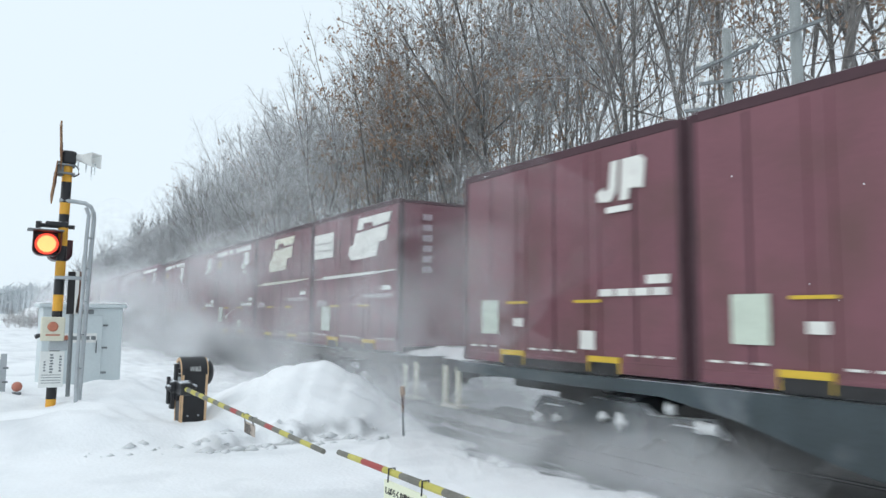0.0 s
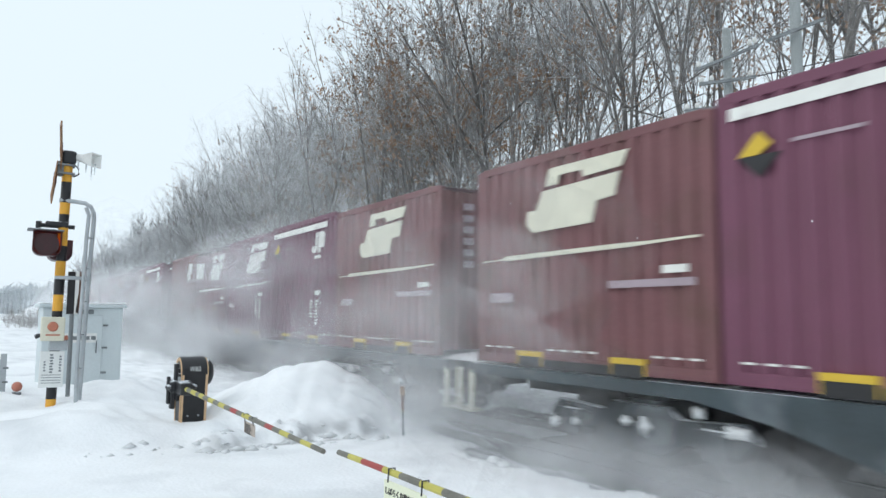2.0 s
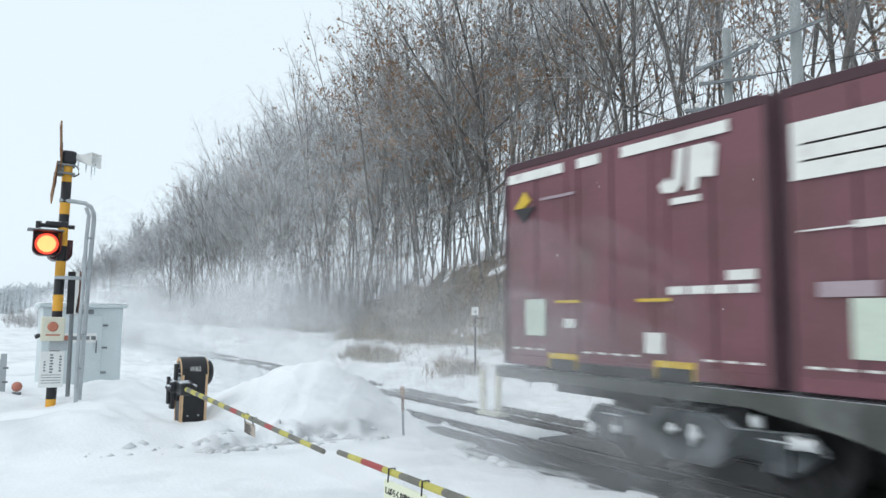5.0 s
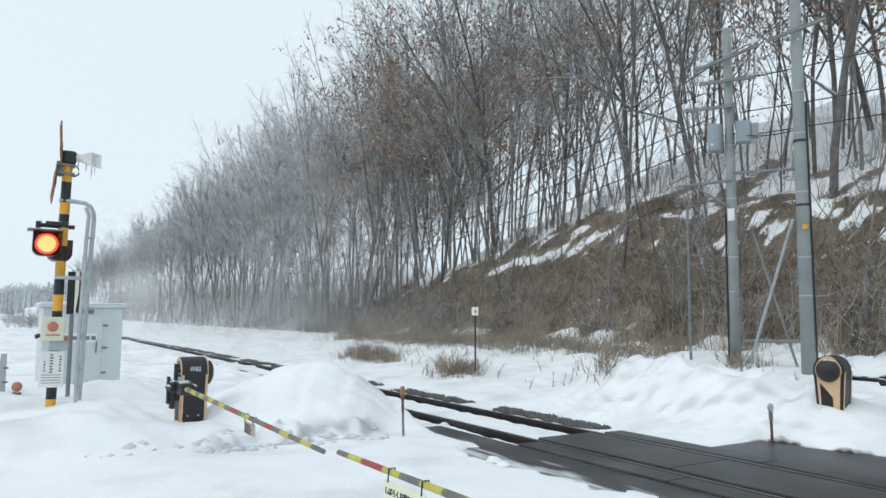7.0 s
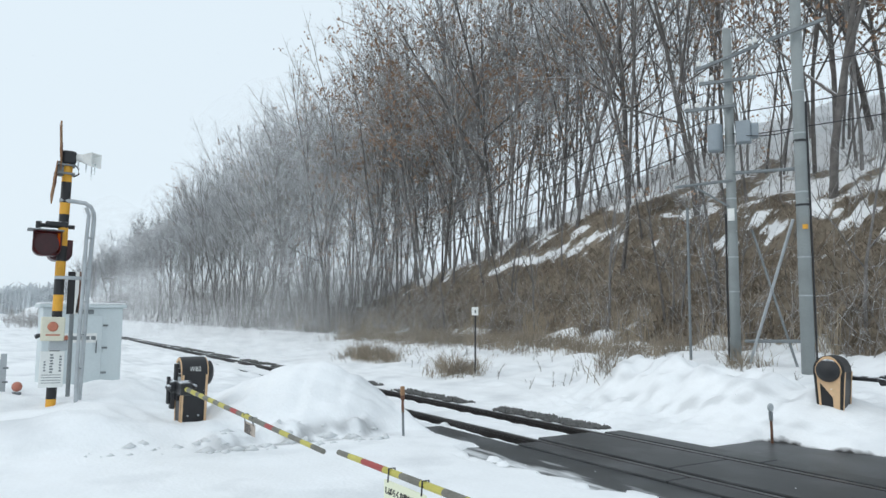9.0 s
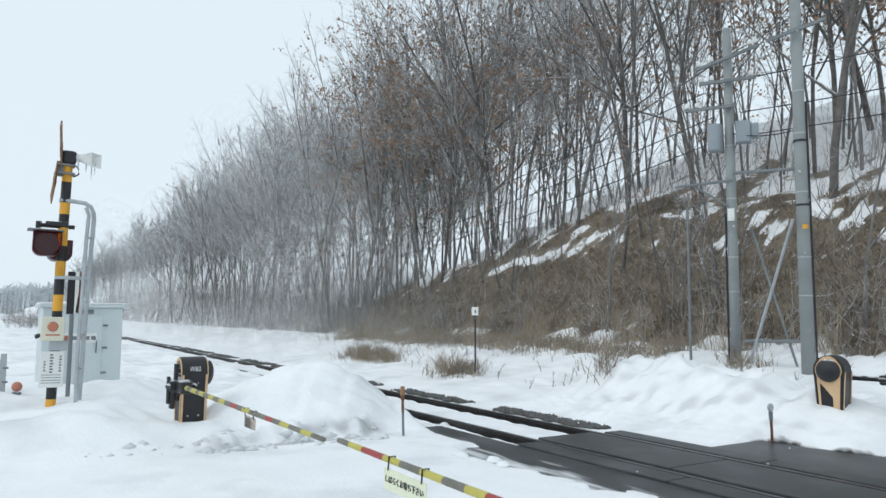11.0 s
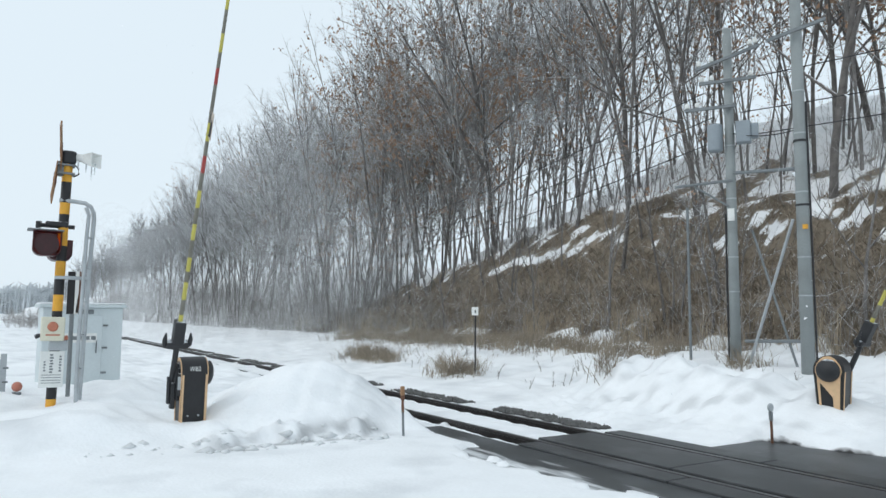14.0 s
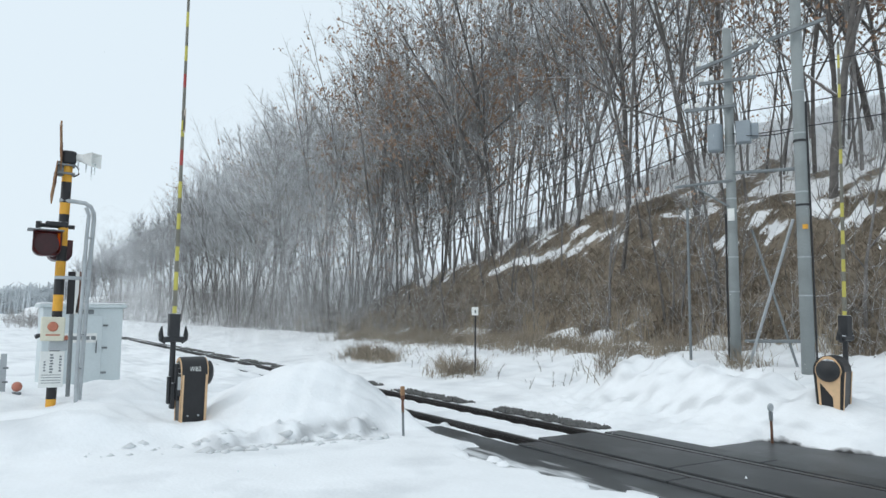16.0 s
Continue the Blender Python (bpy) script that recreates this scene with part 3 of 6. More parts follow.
def container(kind, label, paint, H, group="containers of the train"):
    """A 12-foot rail container; its near long side is at -y, its seen end at +x."""
    top = thing("rail_container", pose(0, 0, 0), label, "container", group)
    ribbed = kind in ("stripe", "emblem", "brown", "emblem_brown")
    y0, y1 = -CW / 2, CW / 2
    bm = bmesh.new()
    if ribbed:
        prof = []
        n = 15
        step = (CL - 0.2) / n
        for i in range(n):
            b = 0.1 + i * step
            prof += [(b, y0 + 0.006), (b + step * 0.42, y0 + 0.006), (b + step * 0.55, y0 + 0.04), (b + step * 0.87, y0 + 0.04)]
        ends = []
        n = 10
        step = (CW - 0.2) / n
        for i in range(n):
            b = y0 + 0.1 + i * step
            ends += [(CL - 0.006, b), (CL - 0.006, b + step * 0.42), (CL - 0.04, b + step * 0.55), (CL - 0.04, b + step * 0.87)]
        prism(bm, prof + ends + [(CL - 0.02, y1 - 0.02), (0.02, y1 - 0.02), (0.02, y0 + 0.02)], "z", 0.1, H - 0.08)
    else:
        prism(bm, [(0.02, y0 + 0.012), (CL - 0.02, y0 + 0.012), (CL - 0.02, y1 - 0.012), (0.02, y1 - 0.012)], "z", 0.1, H - 0.08)
        for u in (1.14, 1.34, 2.38, 2.58):
            part("door_post", boxes((u - 0.02, u + 0.02, y0 - 0.003, y0 + 0.02, 0.16, H - 0.12), bevel=0.006), paint, top)
        for u in (0.62, 1.86, 3.1):
            part("door_seam", boxes((u - 0.01, u + 0.01, y0 + 0.004, y0 + 0.02, 0.16, H - 0.12)), DARKRIM, top)
    part("body", bm, paint, top)
    for cx in (0.0, CL - 0.09):
        for cy in (y0, y1 - 0.09):
            part("corner_post", boxes((cx, cx + 0.09, cy, cy + 0.09, 0.02, H - 0.02), bevel=0.012), DARKRIM if not ribbed else paint, top)
    for cy in (y0 + 0.004, y1 - 0.084):
        part("top_rail", boxes((0.09, CL - 0.09, cy, cy + 0.08, H - 0.1, H), bevel=0.012), paint if ribbed else DARKRIM, top)
        part("bottom_rail", boxes((0.09, CL - 0.09, cy, cy + 0.08, 0.02, 0.14), bevel=0.012), paint, top)
    part("roof", boxes((0.02, CL - 0.02, y0 + 0.05, y1 - 0.05, H - 0.07, H - 0.03)), material_roof, top, "container roof dusted with snow")
    for u in (0.86, 2.42):
        bm = boxes((u, u + 0.46, y0 - 0.016, y0 + 0.04, 0.125, 0.185), (u, u + 0.016, y0 - 0.012, y0 + 0.04, 0.02, 0.125), (u + 0.444, u + 0.46, y0 - 0.012, y0 + 0.04, 0.02, 0.125))
        part("fork_pocket", bm, YELLOW_C, top, "yellow-edged fork pocket")
        # black block painted as the shade inside the pocket opening
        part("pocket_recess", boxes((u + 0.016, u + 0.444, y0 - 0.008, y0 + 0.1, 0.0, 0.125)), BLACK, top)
    # black strip over the bottom rail stands in for the shaded gap
    part("raised_sill", boxes((1.32, 2.42, y0 - 0.006, y0 + 0.06, 0.0, 0.1)), BLACK, top, "black box painted as the shade below the raised sill")
    decal(top, "tick_marks", DECAL, *[(u, u + 0.13, 0.205, 0.225) for u in (0.2, 0.42, 0.64, 1.42, 1.64, 1.86, 2.08, 2.98, 3.2, 3.42)], label="short white dashes above the sill")["kind"] = "stuff"
    # end face
    bm = bmesh.new()
    for k in range(6):
        box(bm, CL - 0.01, CL + 0.004, y0 + 0.42, y0 + 0.60, H * 0.86 - k * 0.17, H * 0.86 - k * 0.17 + 0.1)
    part("end_stencil", bm, PAPER, top, "column of faded stencilling on the end")["kind"] = "stuff"
    if kind in ("emblem", "emblem_brown", "old_emblem", "old_panel", "old"):
        part("end_bar", boxes((CL - 0.01, CL + 0.004, 0.35, 0.95, H * 0.73, H * 0.82)), PAPER, top)
    if kind == "stripe":
        part("end_stripe", boxes((CL - 0.01, CL + 0.004, -0.95, 0.95, H - 0.27, H - 0.18)), DECAL, top, "white stripe along the end")
    # long side
    if kind in ("stripe", "old_stripe"):
        if kind == "stripe":
            decal(top, "stripe", DECAL, (0.14, 3.3, H - 0.26, H - 0.15), label="white stripe below the top rail")
        else:
            decal(top, "stripe", DECAL, (0.1, 1.12, H - 0.26, H - 0.15), (1.36, 1.7, H - 0.26, H - 0.15), (2.02, 3.3, H - 0.26, H - 0.15), label="white stripe below the top rail")
        s = 0.2
        cu, cz = 0.42, H * 0.765
        y = -CW / 2
        bm = bmesh.new()
        prism(bm, [(cu - s, cz), (cu, cz), (cu, cz + s)], "y", y - 0.012, y - 0.002)
        prism(bm, [(cu, cz), (cu + 0.6 * s, cz + 0.4 * s), (cu, cz + s)], "y", y - 0.012, y - 0.002)
        part("diamond_upper", bm, YELLOW_C, top, "yellow upper half of a diamond mark")
        bm = bmesh.new()
        prism(bm, [(cu - s, cz - 0.005), (cu, cz - s), (cu + s, cz - 0.005)], "y", y - 0.012, y - 0.002)
        part("diamond_lower", bm, BLACK, top, "dark lower half of a diamond mark")
        decal(top, "thin_line", PAPER, (0.72, 1.3, H * 0.785, H * 0.785 + 0.03))
        logo_small(2.52, H * 0.75, 0.62, top)
    if kind in ("brown", "old"):
        logo_small(2.58 if kind == "old" else 2.52, H * 0.76, 0.64, top)
    if kind in ("stripe", "brown"):
        stencil(top, 2.47, H * 0.33, 6)
        stencil(top, 2.76, H * 0.33, 8)
        decal(top, "plate", DECAL, (2.72, 3.0, H * 0.385, H * 0.418))
    if kind in ("emblem", "emblem_brown", "old_emblem", "old_panel"):
        worn = DECAL if kind in ("emblem", "old_panel") else CREAM
        logo_big(1.78 if kind in ("emblem", "old_panel") else 1.05, H * 0.76, 1.0, top, worn)
        y = -CW / 2
        bm = bmesh.new()
        prism(bm, [(0.16, H * 0.513), (3.56, H * 0.529), (3.56, H * 0.538), (0.16, H * 0.518)], "y", y - 0.012, y - 0.002)
        prism(bm, [(0.6, H * 0.51), (2.7, H * 0.518), (3.5, H * 0.53), (2.6, H * 0.537), (0.6, H * 0.533)], "y", y - 0.013, y - 0.003)
        part("tapered_line", bm, worn, top, "long tapering white line")
        decal(top, "plate", PAPER, (0.3, 0.76, H * 0.305, H * 0.352))
        if kind != "emblem":
            decal(top, "number_bar", PAPER, (2.4, 3.5, H * 0.355, H * 0.385), label="grey stencilled bar")
        decal(top, "plate", DECAL, (2.8, 3.1, H * 0.41, H * 0.443) if kind == "emblem" else (3.12, 3.42, H * 0.405, H * 0.435))
        if kind == "emblem":
            stencil(top, 2.56, H * 0.36, 6)
            stencil(top, 2.87, H * 0.36, 8)
    if kind == "old_panel":
        decal(top, "notice_panel", DECAL, (0.12, 1.06, H * 0.68, H * 0.87), label="white notice panel with faint lines")
        decal(top, "faint_line", PAPER, (0.2, 0.95, H * 0.735, H * 0.742), (0.2, 0.95, H * 0.79, H * 0.797))
        decal(top, "label_sheet", GREEN, (0.55, 0.95, H * 0.12, H * 0.3), label="pale green paper label")
    if kind in ("old", "old_stripe"):
        decal(top, "label_sheet", GREEN, (0.44, 0.8, H * 0.15, H * 0.32), label="pale green paper label")
        decal(top, "plate", DECAL, (1.12, 1.3, H * 0.19, H * 0.23), (2.3, 2.52, H * 0.1, H * 0.18))
        decal(top, "number_bar", DECAL, *[(u, u + 0.2, H * 0.325, H * 0.355) for u in (2.6, 2.84, 3.08, 3.32)], label="white stencilled bar")["kind"] = "stuff"
        decal(top, "plate", DECAL, (3.25, 3.53, H * 0.37, H * 0.405))
    if kind.startswith("old"):
        decal(top, "handle_bar", YELLOW_C, (0.98, 1.37, H * 0.3, H * 0.312), (2.2, 2.62, H * 0.3, H * 0.312), label="yellow door handle bar")
    return top


material_roof = material("snow_dusted_roof", (0.1, 0.05, 0.06), 0.7, vary=0.3, scale=1.2, cap=0.1)
KINDS = {
    "stripe": ("maroon ribbed rail container with a white top stripe", MAROON, 2.56),
    "emblem": ("maroon ribbed rail container with a large white emblem", MAROON, 2.52),
    "brown": ("red-brown ribbed rail container with a small emblem", BROWNC, 2.52),
    "emblem_brown": ("faded brown ribbed rail container with a large emblem", BROWNC, 2.5),
    "old": ("faded maroon flat-sided rail container with dark rims", MAROON_OLD, 2.48),
    "old_stripe": ("maroon flat-sided rail container with a broken white stripe", MAROON_OLD, 2.48),
    "old_emblem": ("faded flat-sided rail container with a large emblem", MAROON_OLD, 2.48),
    "old_panel": ("flat-sided maroon rail container with white notice panel", MAROON_OLD, 2.48),
}
LOADS = [
    ["old_stripe", "old_panel", "old", "old_stripe", "old_panel"],
    ["stripe", "brown", "stripe", "emblem", "stripe"],
    ["brown", "old_panel", "emblem", "stripe", "emblem_brown"],
    ["emblem_brown", "stripe", "emblem", "stripe", "stripe"],
    ["old_stripe", "old", "old_stripe", "old_emblem", "old_panel"],
    ["old", "old", "old_emblem", "old_stripe", "old_panel"],
]


def wagon(paint, colour):
    """A container flat wagon; its load begins at x = 0 and its deck is 1 m up."""
    top = thing("flat_wagon", pose(0, 0, 0), colour + " container flat wagon caked with snow", "wagon", "wagons of the train")
    L = 5 * PITCH
    BELLY = [(4.2, 0.72), (4.7, 0.59), (5.1, 0.49), (5.5, 0.42), (6.2, 0.35)]
    for y in (-1.2, 1.08):
        bm = bmesh.new()
        prism(bm, [(-0.2, 0.98), (L + 0.2, 0.98), (L + 0.2, 0.84), (L - 3.4, 0.84)] + [(L - u, z) for u, z in BELLY] + [(u, z) for u, z in BELLY[::-1]] + [(3.4, 0.84), (-0.2, 0.84)], "y", y, y + 0.12, bevel=0.008)
        part("side_sill", bm, paint, top)
        part("sill_snow", boxes((11.3, 12.55, min(y - 0.03, y + 0.02), y + 0.03, 0.335, 0.36), bevel=0.008), CHUNK, top, "snow lip along the sill's lower flange")
    bm = boxes((-0.2, L + 0.2, -0.2, 0.2, 0.6, 0.96), bevel=0.01)
    for k in range(9):
        x = 0.3 + k * (L - 0.6) / 8
        box(bm, x - 0.07, x + 0.07, -1.08, 1.08, 0.8, 0.96)
    part("underframe", bm, UNDER, top)
    part("deck", boxes((-0.15, L + 0.15, -1.15, 1.15, 0.955, 0.99)), UNDER, top)
    for x in (2.6, L - 2.6):
        for y in (-1.02, 0.9):
            bm = bmesh.new()
            prism(bm, [(x - 1.35, 0.5), (x - 1.2, 0.66), (x - 0.5, 0.62), (x - 0.35, 0.72), (x + 0.35, 0.72), (x + 0.5, 0.62), (x + 1.2, 0.66), (x + 1.35, 0.5), (x + 1.15, 0.34), (x + 0.6, 0.4), (x + 0.3, 0.24), (x - 0.3, 0.24), (x - 0.6, 0.4), (x - 1.15, 0.34)], "y", y, y + 0.12, bevel=0.01)
            for dx in (-0.95, 0.95):
                box(bm, x + dx - 0.14, x + dx + 0.14, y - 0.06, y + 0.18, 0.3, 0.58, bevel=0.02)
            part("bogie_frame", bm, UNDER, top, "snow-caked bogie side frame")
        part("bolster", boxes((x - 0.2, x + 0.2, -0.95, 0.95, 0.45, 0.76)), UNDER, top)
    for x in (5.6, 8.8, 11.6):
        part("equipment_box", boxes((x, x + 0.75, -1.05, -0.55, 0.34, 0.74), bevel=0.02), UNDER, top, "snow-crusted brake gear under the sill")
    part("air_reservoir", tubes([(9.9, -0.75, 0.5), (11.2, -0.75, 0.5)], 0.19, 14), UNDER, top)
    for x in (-0.36, L + 0.28):
        bm = bmesh.new()
        for dx in (0.0, 0.34):
            box(bm, x - 0.2 + dx, x - 0.1 + dx, -1.2, -1.16, 0.36, 0.9, bevel=0.008)
        box(bm, x - 0.2, x + 0.24, -1.24, -1.06, 0.34, 0.375)
        part("step", bm, CREAM, top, "cream-painted step irons at the wagon end")
        bm = bmesh.new()
        bmesh.ops.create_grid(bm, x_segments=8, y_segments=24, size=1.0)
        for v in bm.verts:
            rim = (1 - abs(v.co.x) ** 4) * (1 - abs(v.co.y) ** 8)
            v.co = Vector((x + v.co.x * 0.34, v.co.y * 1.12, 0.985 + rim * (0.09 + 0.05 * math.sin(9 * v.co.y + x) * math.cos(4 * v.co.x))))
        part("end_snow", bm, SNOW, top, "snow lying on the wagon end", shade=True)
    for x, s in ((-0.2, -1), (L + 0.2, 1)):
        part("coupler", boxes((min(x, x + s * 0.6), max(x, x + s * 0.6), -0.13, 0.13, 0.74, 1.0), bevel=0.03), UNDER, top)
    for u0, u1, z0, z1 in ((10.6, 11.7, 0.7, 0.82), (10.95, 11.3, 0.87, 0.93), (10.95, 11.3, 0.55, 0.64)):
        part("label_plate", boxes((u0, u1, -1.212, -1.2, z0, z1)), PLATE, top, "pale plate with rubbed writing")
    rs = np.random.RandomState(9)
    for cx in (1.4, 1.75, 2.5, 2.75, 3.4, 3.8, 5.8, 9.0, 11.9, L - 3.7, L - 3.3, L - 2.7, L - 1.9, L - 1.5):
        cz, w, h = rs.uniform(0.4, 0.74), rs.uniform(0.05, 0.13), rs.uniform(0.04, 0.09)
        bm = bmesh.new()
        bmesh.ops.create_icosphere(bm, subdivisions=2, radius=1.0)
        for v in bm.verts:
            k = 1 + 0.25 * math.sin(5 * v.co.x + cx) + 0.2 * math.sin(7 * v.co.z + 3 * cx)
            v.co = Vector((cx + v.co.x * w * k, -1.08 + v.co.y * 0.06, cz + v.co.z * h * k))
        part("snow_cake", bm, CHUNK, top, "lump of caked snow", shade=True)
    sets = []
    for bx in (2.6, L - 2.6):
        for dx in (-0.95, 0.95):
            bm = bmesh.new()
            tube(bm, [(0, -0.85, 0), (0, 0.85, 0)], 0.075, 10)
            for s in (-1, 1):
                tube(bm, [(0, s * 0.60, 0), (0, s * 0.565, 0), (0, s * 0.535, 0), (0, s * 0.505, 0)], [0.45, 0.45, 0.475, 0.475], 28)
                for k in range(4):
                    c, n = math.cos(k * math.pi / 2) * 0.27, math.sin(k * math.pi / 2) * 0.27
                    tube(bm, [(c, s * 0.598, n), (c, s * 0.615, n)], 0.05, 8)
            w = part("wheelset", bm, WHEEL, top)
            w.location = (bx + dx, 0, 0.45)
            sets.append(w)
    return top


models = {k: container(k, label, paint, H) for k, (label, paint, H) in KINDS.items()}
wagons, containers, used = [], [], set()
flats = {"blue-grey": wagon(STEELBLUE, "blue-grey"), "olive-grey": wagon(OLIVE, "olive-grey")}
for i, (x, colour) in enumerate(zip(WAGON_X, ("olive-grey", "olive-grey", "blue-grey", "blue-grey", "olive-grey", "blue-grey"))):
    wagons.append((copy_thing(flats[colour], pose(0, 0, 0)) if colour in used else flats[colour], x - 5 * PITCH, 0.0))
    used.add(colour)
    for j, kind in enumerate(LOADS[i]):
        ob = models[kind] if kind not in used else copy_thing(models[kind], pose(0, 0, 0))
        used.add(kind)
        containers.append((ob, x - (5 - j) * PITCH + 0.02, 1.0))


# ---- the crossing gates ----
def gate_machine(m, lettered, side, group="crossing gates"):
    """Housing of a gate: a rounded, tapering slab with a dome on one flank (side: +1 or -1 along y) and the crank on the other."""
    top = thing("gate_machine", m @ Matrix.Diagonal((1.0, 0.86, 1.0, 1.0)), "black crossing gate housing with tan edges, deep in snow", "gate machine", group)
    shell = [(-0.13, -0.3), (0.13, -0.3), (0.185, 0.55), (0.2, 0.72)] + arc(0.0, 0.735, 0.2, 8, 172, 16)[1:-1] + [(-0.2, 0.72), (-0.185, 0.55)]
    bm = bmesh.new()
    prism(bm, shell, "y", -0.18, 0.18, bevel=0.018)
    part("housing", bm, BLACK, top)
    k = 0.8 if side < 0 else 1.0
    band = [(-0.122, -0.3), (-0.09, -0.3), (-0.14, 0.55), (-0.155, 0.72)] + arc(0.0, 0.735, 0.155, 172, 8, 16) + [(0.155, 0.72), (0.14, 0.55), (0.09, -0.3), (0.122, -0.3), (0.178, 0.55), (0.19, 0.72)] + arc(0.0, 0.735, 0.192, 8, 172, 16) + [(-0.19, 0.72), (-0.178, 0.55)]
    for y in (-0.188, 0.18):
        bm = bmesh.new()
        prism(bm, [(u * k, w) for u, w in band] if y * side > 0 else band, "y", y, y + 0.008)
        part("edge_band", bm, TAN, top, "tan warning edge")
    for y in (-0.178, 0.15):
        bm = bmesh.new()
        prism(bm, [(0.132, -0.3), (0.187, 0.55), (0.203, 0.72), (0.21, 0.72), (0.194, 0.55), (0.139, -0.3)], "y", y, y + 0.028)
        part("front_edge", bm, TAN, top, "tan warning edge")
    bm = bmesh.new()
    prism(bm, [(u * k, w) for u, w in ((-0.185, 0.7), (-0.17, 0.6), (0.06, 0.38), (0.075, -0.3), (0.105, -0.3), (0.14, 0.3), (0.185, 0.7))], "y", min(side * 0.176, side * 0.19), max(side * 0.176, side * 0.19))
    part("tan_wedge", bm, TAN, top, "tan wedge below the dome")
    bm = bmesh.new()
    tube(bm, [(0, side * 0.175, 0.735), (0, side * 0.194, 0.735)], 0.185 * (0.5 + k / 2), 28)
    part("dome_ring", bm, TAN, top, "tan ring round the dome")
    bm = bmesh.new()
    tube(bm, [(0, side * 0.19, 0.735), (0, side * 0.225, 0.735), (0, side * 0.265, 0.735), (0, side * 0.295, 0.735), (0, side * 0.308, 0.735)], [u * (0.5 + k / 2) for u in (0.17, 0.166, 0.142, 0.09, 0.03)], 28)
    part("dome", bm, BLACKRUB, top, "domed black drum cover", shade=True)
    s = -side
    bm = bmesh.new()
    for x0, x1, ya, yb, z0, z1 in ((-0.09, 0.1, 0.18, 0.235, 0.4, 0.8), (-0.04, 0.08, 0.235, 0.3, 0.3, 0.62), (0.08, 0.16, 0.17, 0.215, 0.46, 0.74), (-0.02, 0.05, 0.3, 0.345, 0.36, 0.7), (0.02, 0.1, 0.2, 0.26, 0.62, 0.86)):
        box(bm, x0, x1, min(s * ya, s * yb), max(s * ya, s * yb), z0, z1, bevel=0.015)
    part("crank_box", bm, BLACKRUB, top, "black crank box")
    part("pale_plate", boxes((0.16, 0.166, min(s * 0.17, s * 0.23), max(s * 0.17, s * 0.23), 0.54, 0.7)), GALV, top)
    for y in (-0.08, 0.07):
        part("bolt", tubes([(0.155, y, 0.22), (0.185, y, 0.22)], 0.012, 8), GALV, top)
    if lettered:
        ob = link("lettering", text_mesh("WB2", 0.078), WHITE, top, "white stencilled letters")
        ob.matrix_basis = pose(0.2, 0.0, 0.79, 90, 0, 90)
    return top


def gate_boom(m, length, flip, red="r", group="crossing gates"):
    """A tapering boom that points along +x (or -x) from its pivot, with its holder."""
    top = thing("gate_boom", m, "yellow, red and bare banded boom of the crossing gate", "gate boom", group)
    s = -1 if flip else 1
    bands = [(0.84, 0.95, "y"), (0.95, 1.15, "b"), (1.15, 1.38, "y"), (1.38, 1.52, "b"), (1.52, 1.7, "y"), (1.7, 1.92, "b"), (1.92, 2.12, "y"), (2.12, 2.32, "b"), (2.32, 2.53, "y"), (2.53, 2.74, "b"),
             (2.74, 2.94, red), (2.94, 3.11, "b"), (3.11, 3.32, "y"), (3.32, 3.75, "b"), (3.75, 3.93, red), (3.93, 4.1, "b"), (4.1, 4.3, "y"), (4.3, 4.55, "b"), (4.55, 4.75, "y"), (4.75, 4.95, "b")]
    if flip:
        bands = [(0.84, 1.3, "b"), (1.3, 1.62, "y"), (1.62, 1.85, "b"), (1.85, 2.05, "y"), (2.05, 2.35, "b"), (2.35, 2.59, "r"), (2.59, 2.74, "b"), (2.74, 2.83, "y"), (2.83, 3.16, "b"), (3.16, 3.39, "y"), (3.39, 3.65, "r"),
                 (3.65, 3.82, "y"), (3.82, 4.02, "b"), (4.02, 4.24, "y"), (4.24, 4.46, "b"), (4.46, 4.66, "y"), (4.66, 4.94, "r"), (4.94, 5.13, "y"), (5.13, 5.3, "b")]
    paint = {"y": BOOM_Y, "b": BOOM_B, "r": BOOM_R}
    k = length / bands[-1][1]
    for a, b, c in bands:
        r0, r1 = 0.029 - 0.012 * a * k / length, 0.029 - 0.012 * b * k / length
        part("boom_band", tubes([(s * a * k, 0, 0), (s * b * k, 0, 0)], [r0, r1], 10), paint[c], top)
    bm = bmesh.new()
    tube(bm, [(s * -0.06, 0, 0), (s * 0.6, 0, 0)], [0.04, 0.032], 10)
    box(bm, min(s * 0.56, s * 0.86), max(s * 0.56, s * 0.86), -0.065, 0.065, -0.07, 0.07, bevel=0.015)
    box(bm, min(s * 0.5, s * 0.58), max(s * 0.5, s * 0.58), -0.13, 0.13, -0.07, 0.07, bevel=0.03)
    for y in (-0.13, 0.13):
        tube(bm, [(s * 0.5, y * 0.7, 0.0), (s * 0.54, y * 1.1, 0.0), (s * 0.6, y * 1.16, 0.0), (s * 0.7, y * 1.1, 0.0)], [0.03, 0.035, 0.03, 0.008], 8)
    part("boom_holder", bm, BLACKRUB, top, "black clamp with two horns")
    return top


PIVOT_L, PIVOT_R, PIVOT_F = (-9.55, -4.7, 0.74), (0.95, -4.7, 0.78), (-5.75, 3.55, 0.78)
gate_machine(pose(-9.55, -4.46, 0.12), True, 1)
gate_machine(pose(1.15, -4.46, 0.05), False, 1)
gate_machine(pose(-5.70, 3.13, 0.16, 0, 0, 13), False, -1)
boom_l = gate_boom(pose(*PIVOT_L), 4.95, False)
boom_r = gate_boom(pose(*PIVOT_R), 5.3, True)
boom_f = gate_boom(pose(*PIVOT_F), 4.8, False, "b")


GRIMY = material("grimy_plate", (0.42, 0.36, 0.31), 0.7, vary=0.3, scale=12, fine=60)


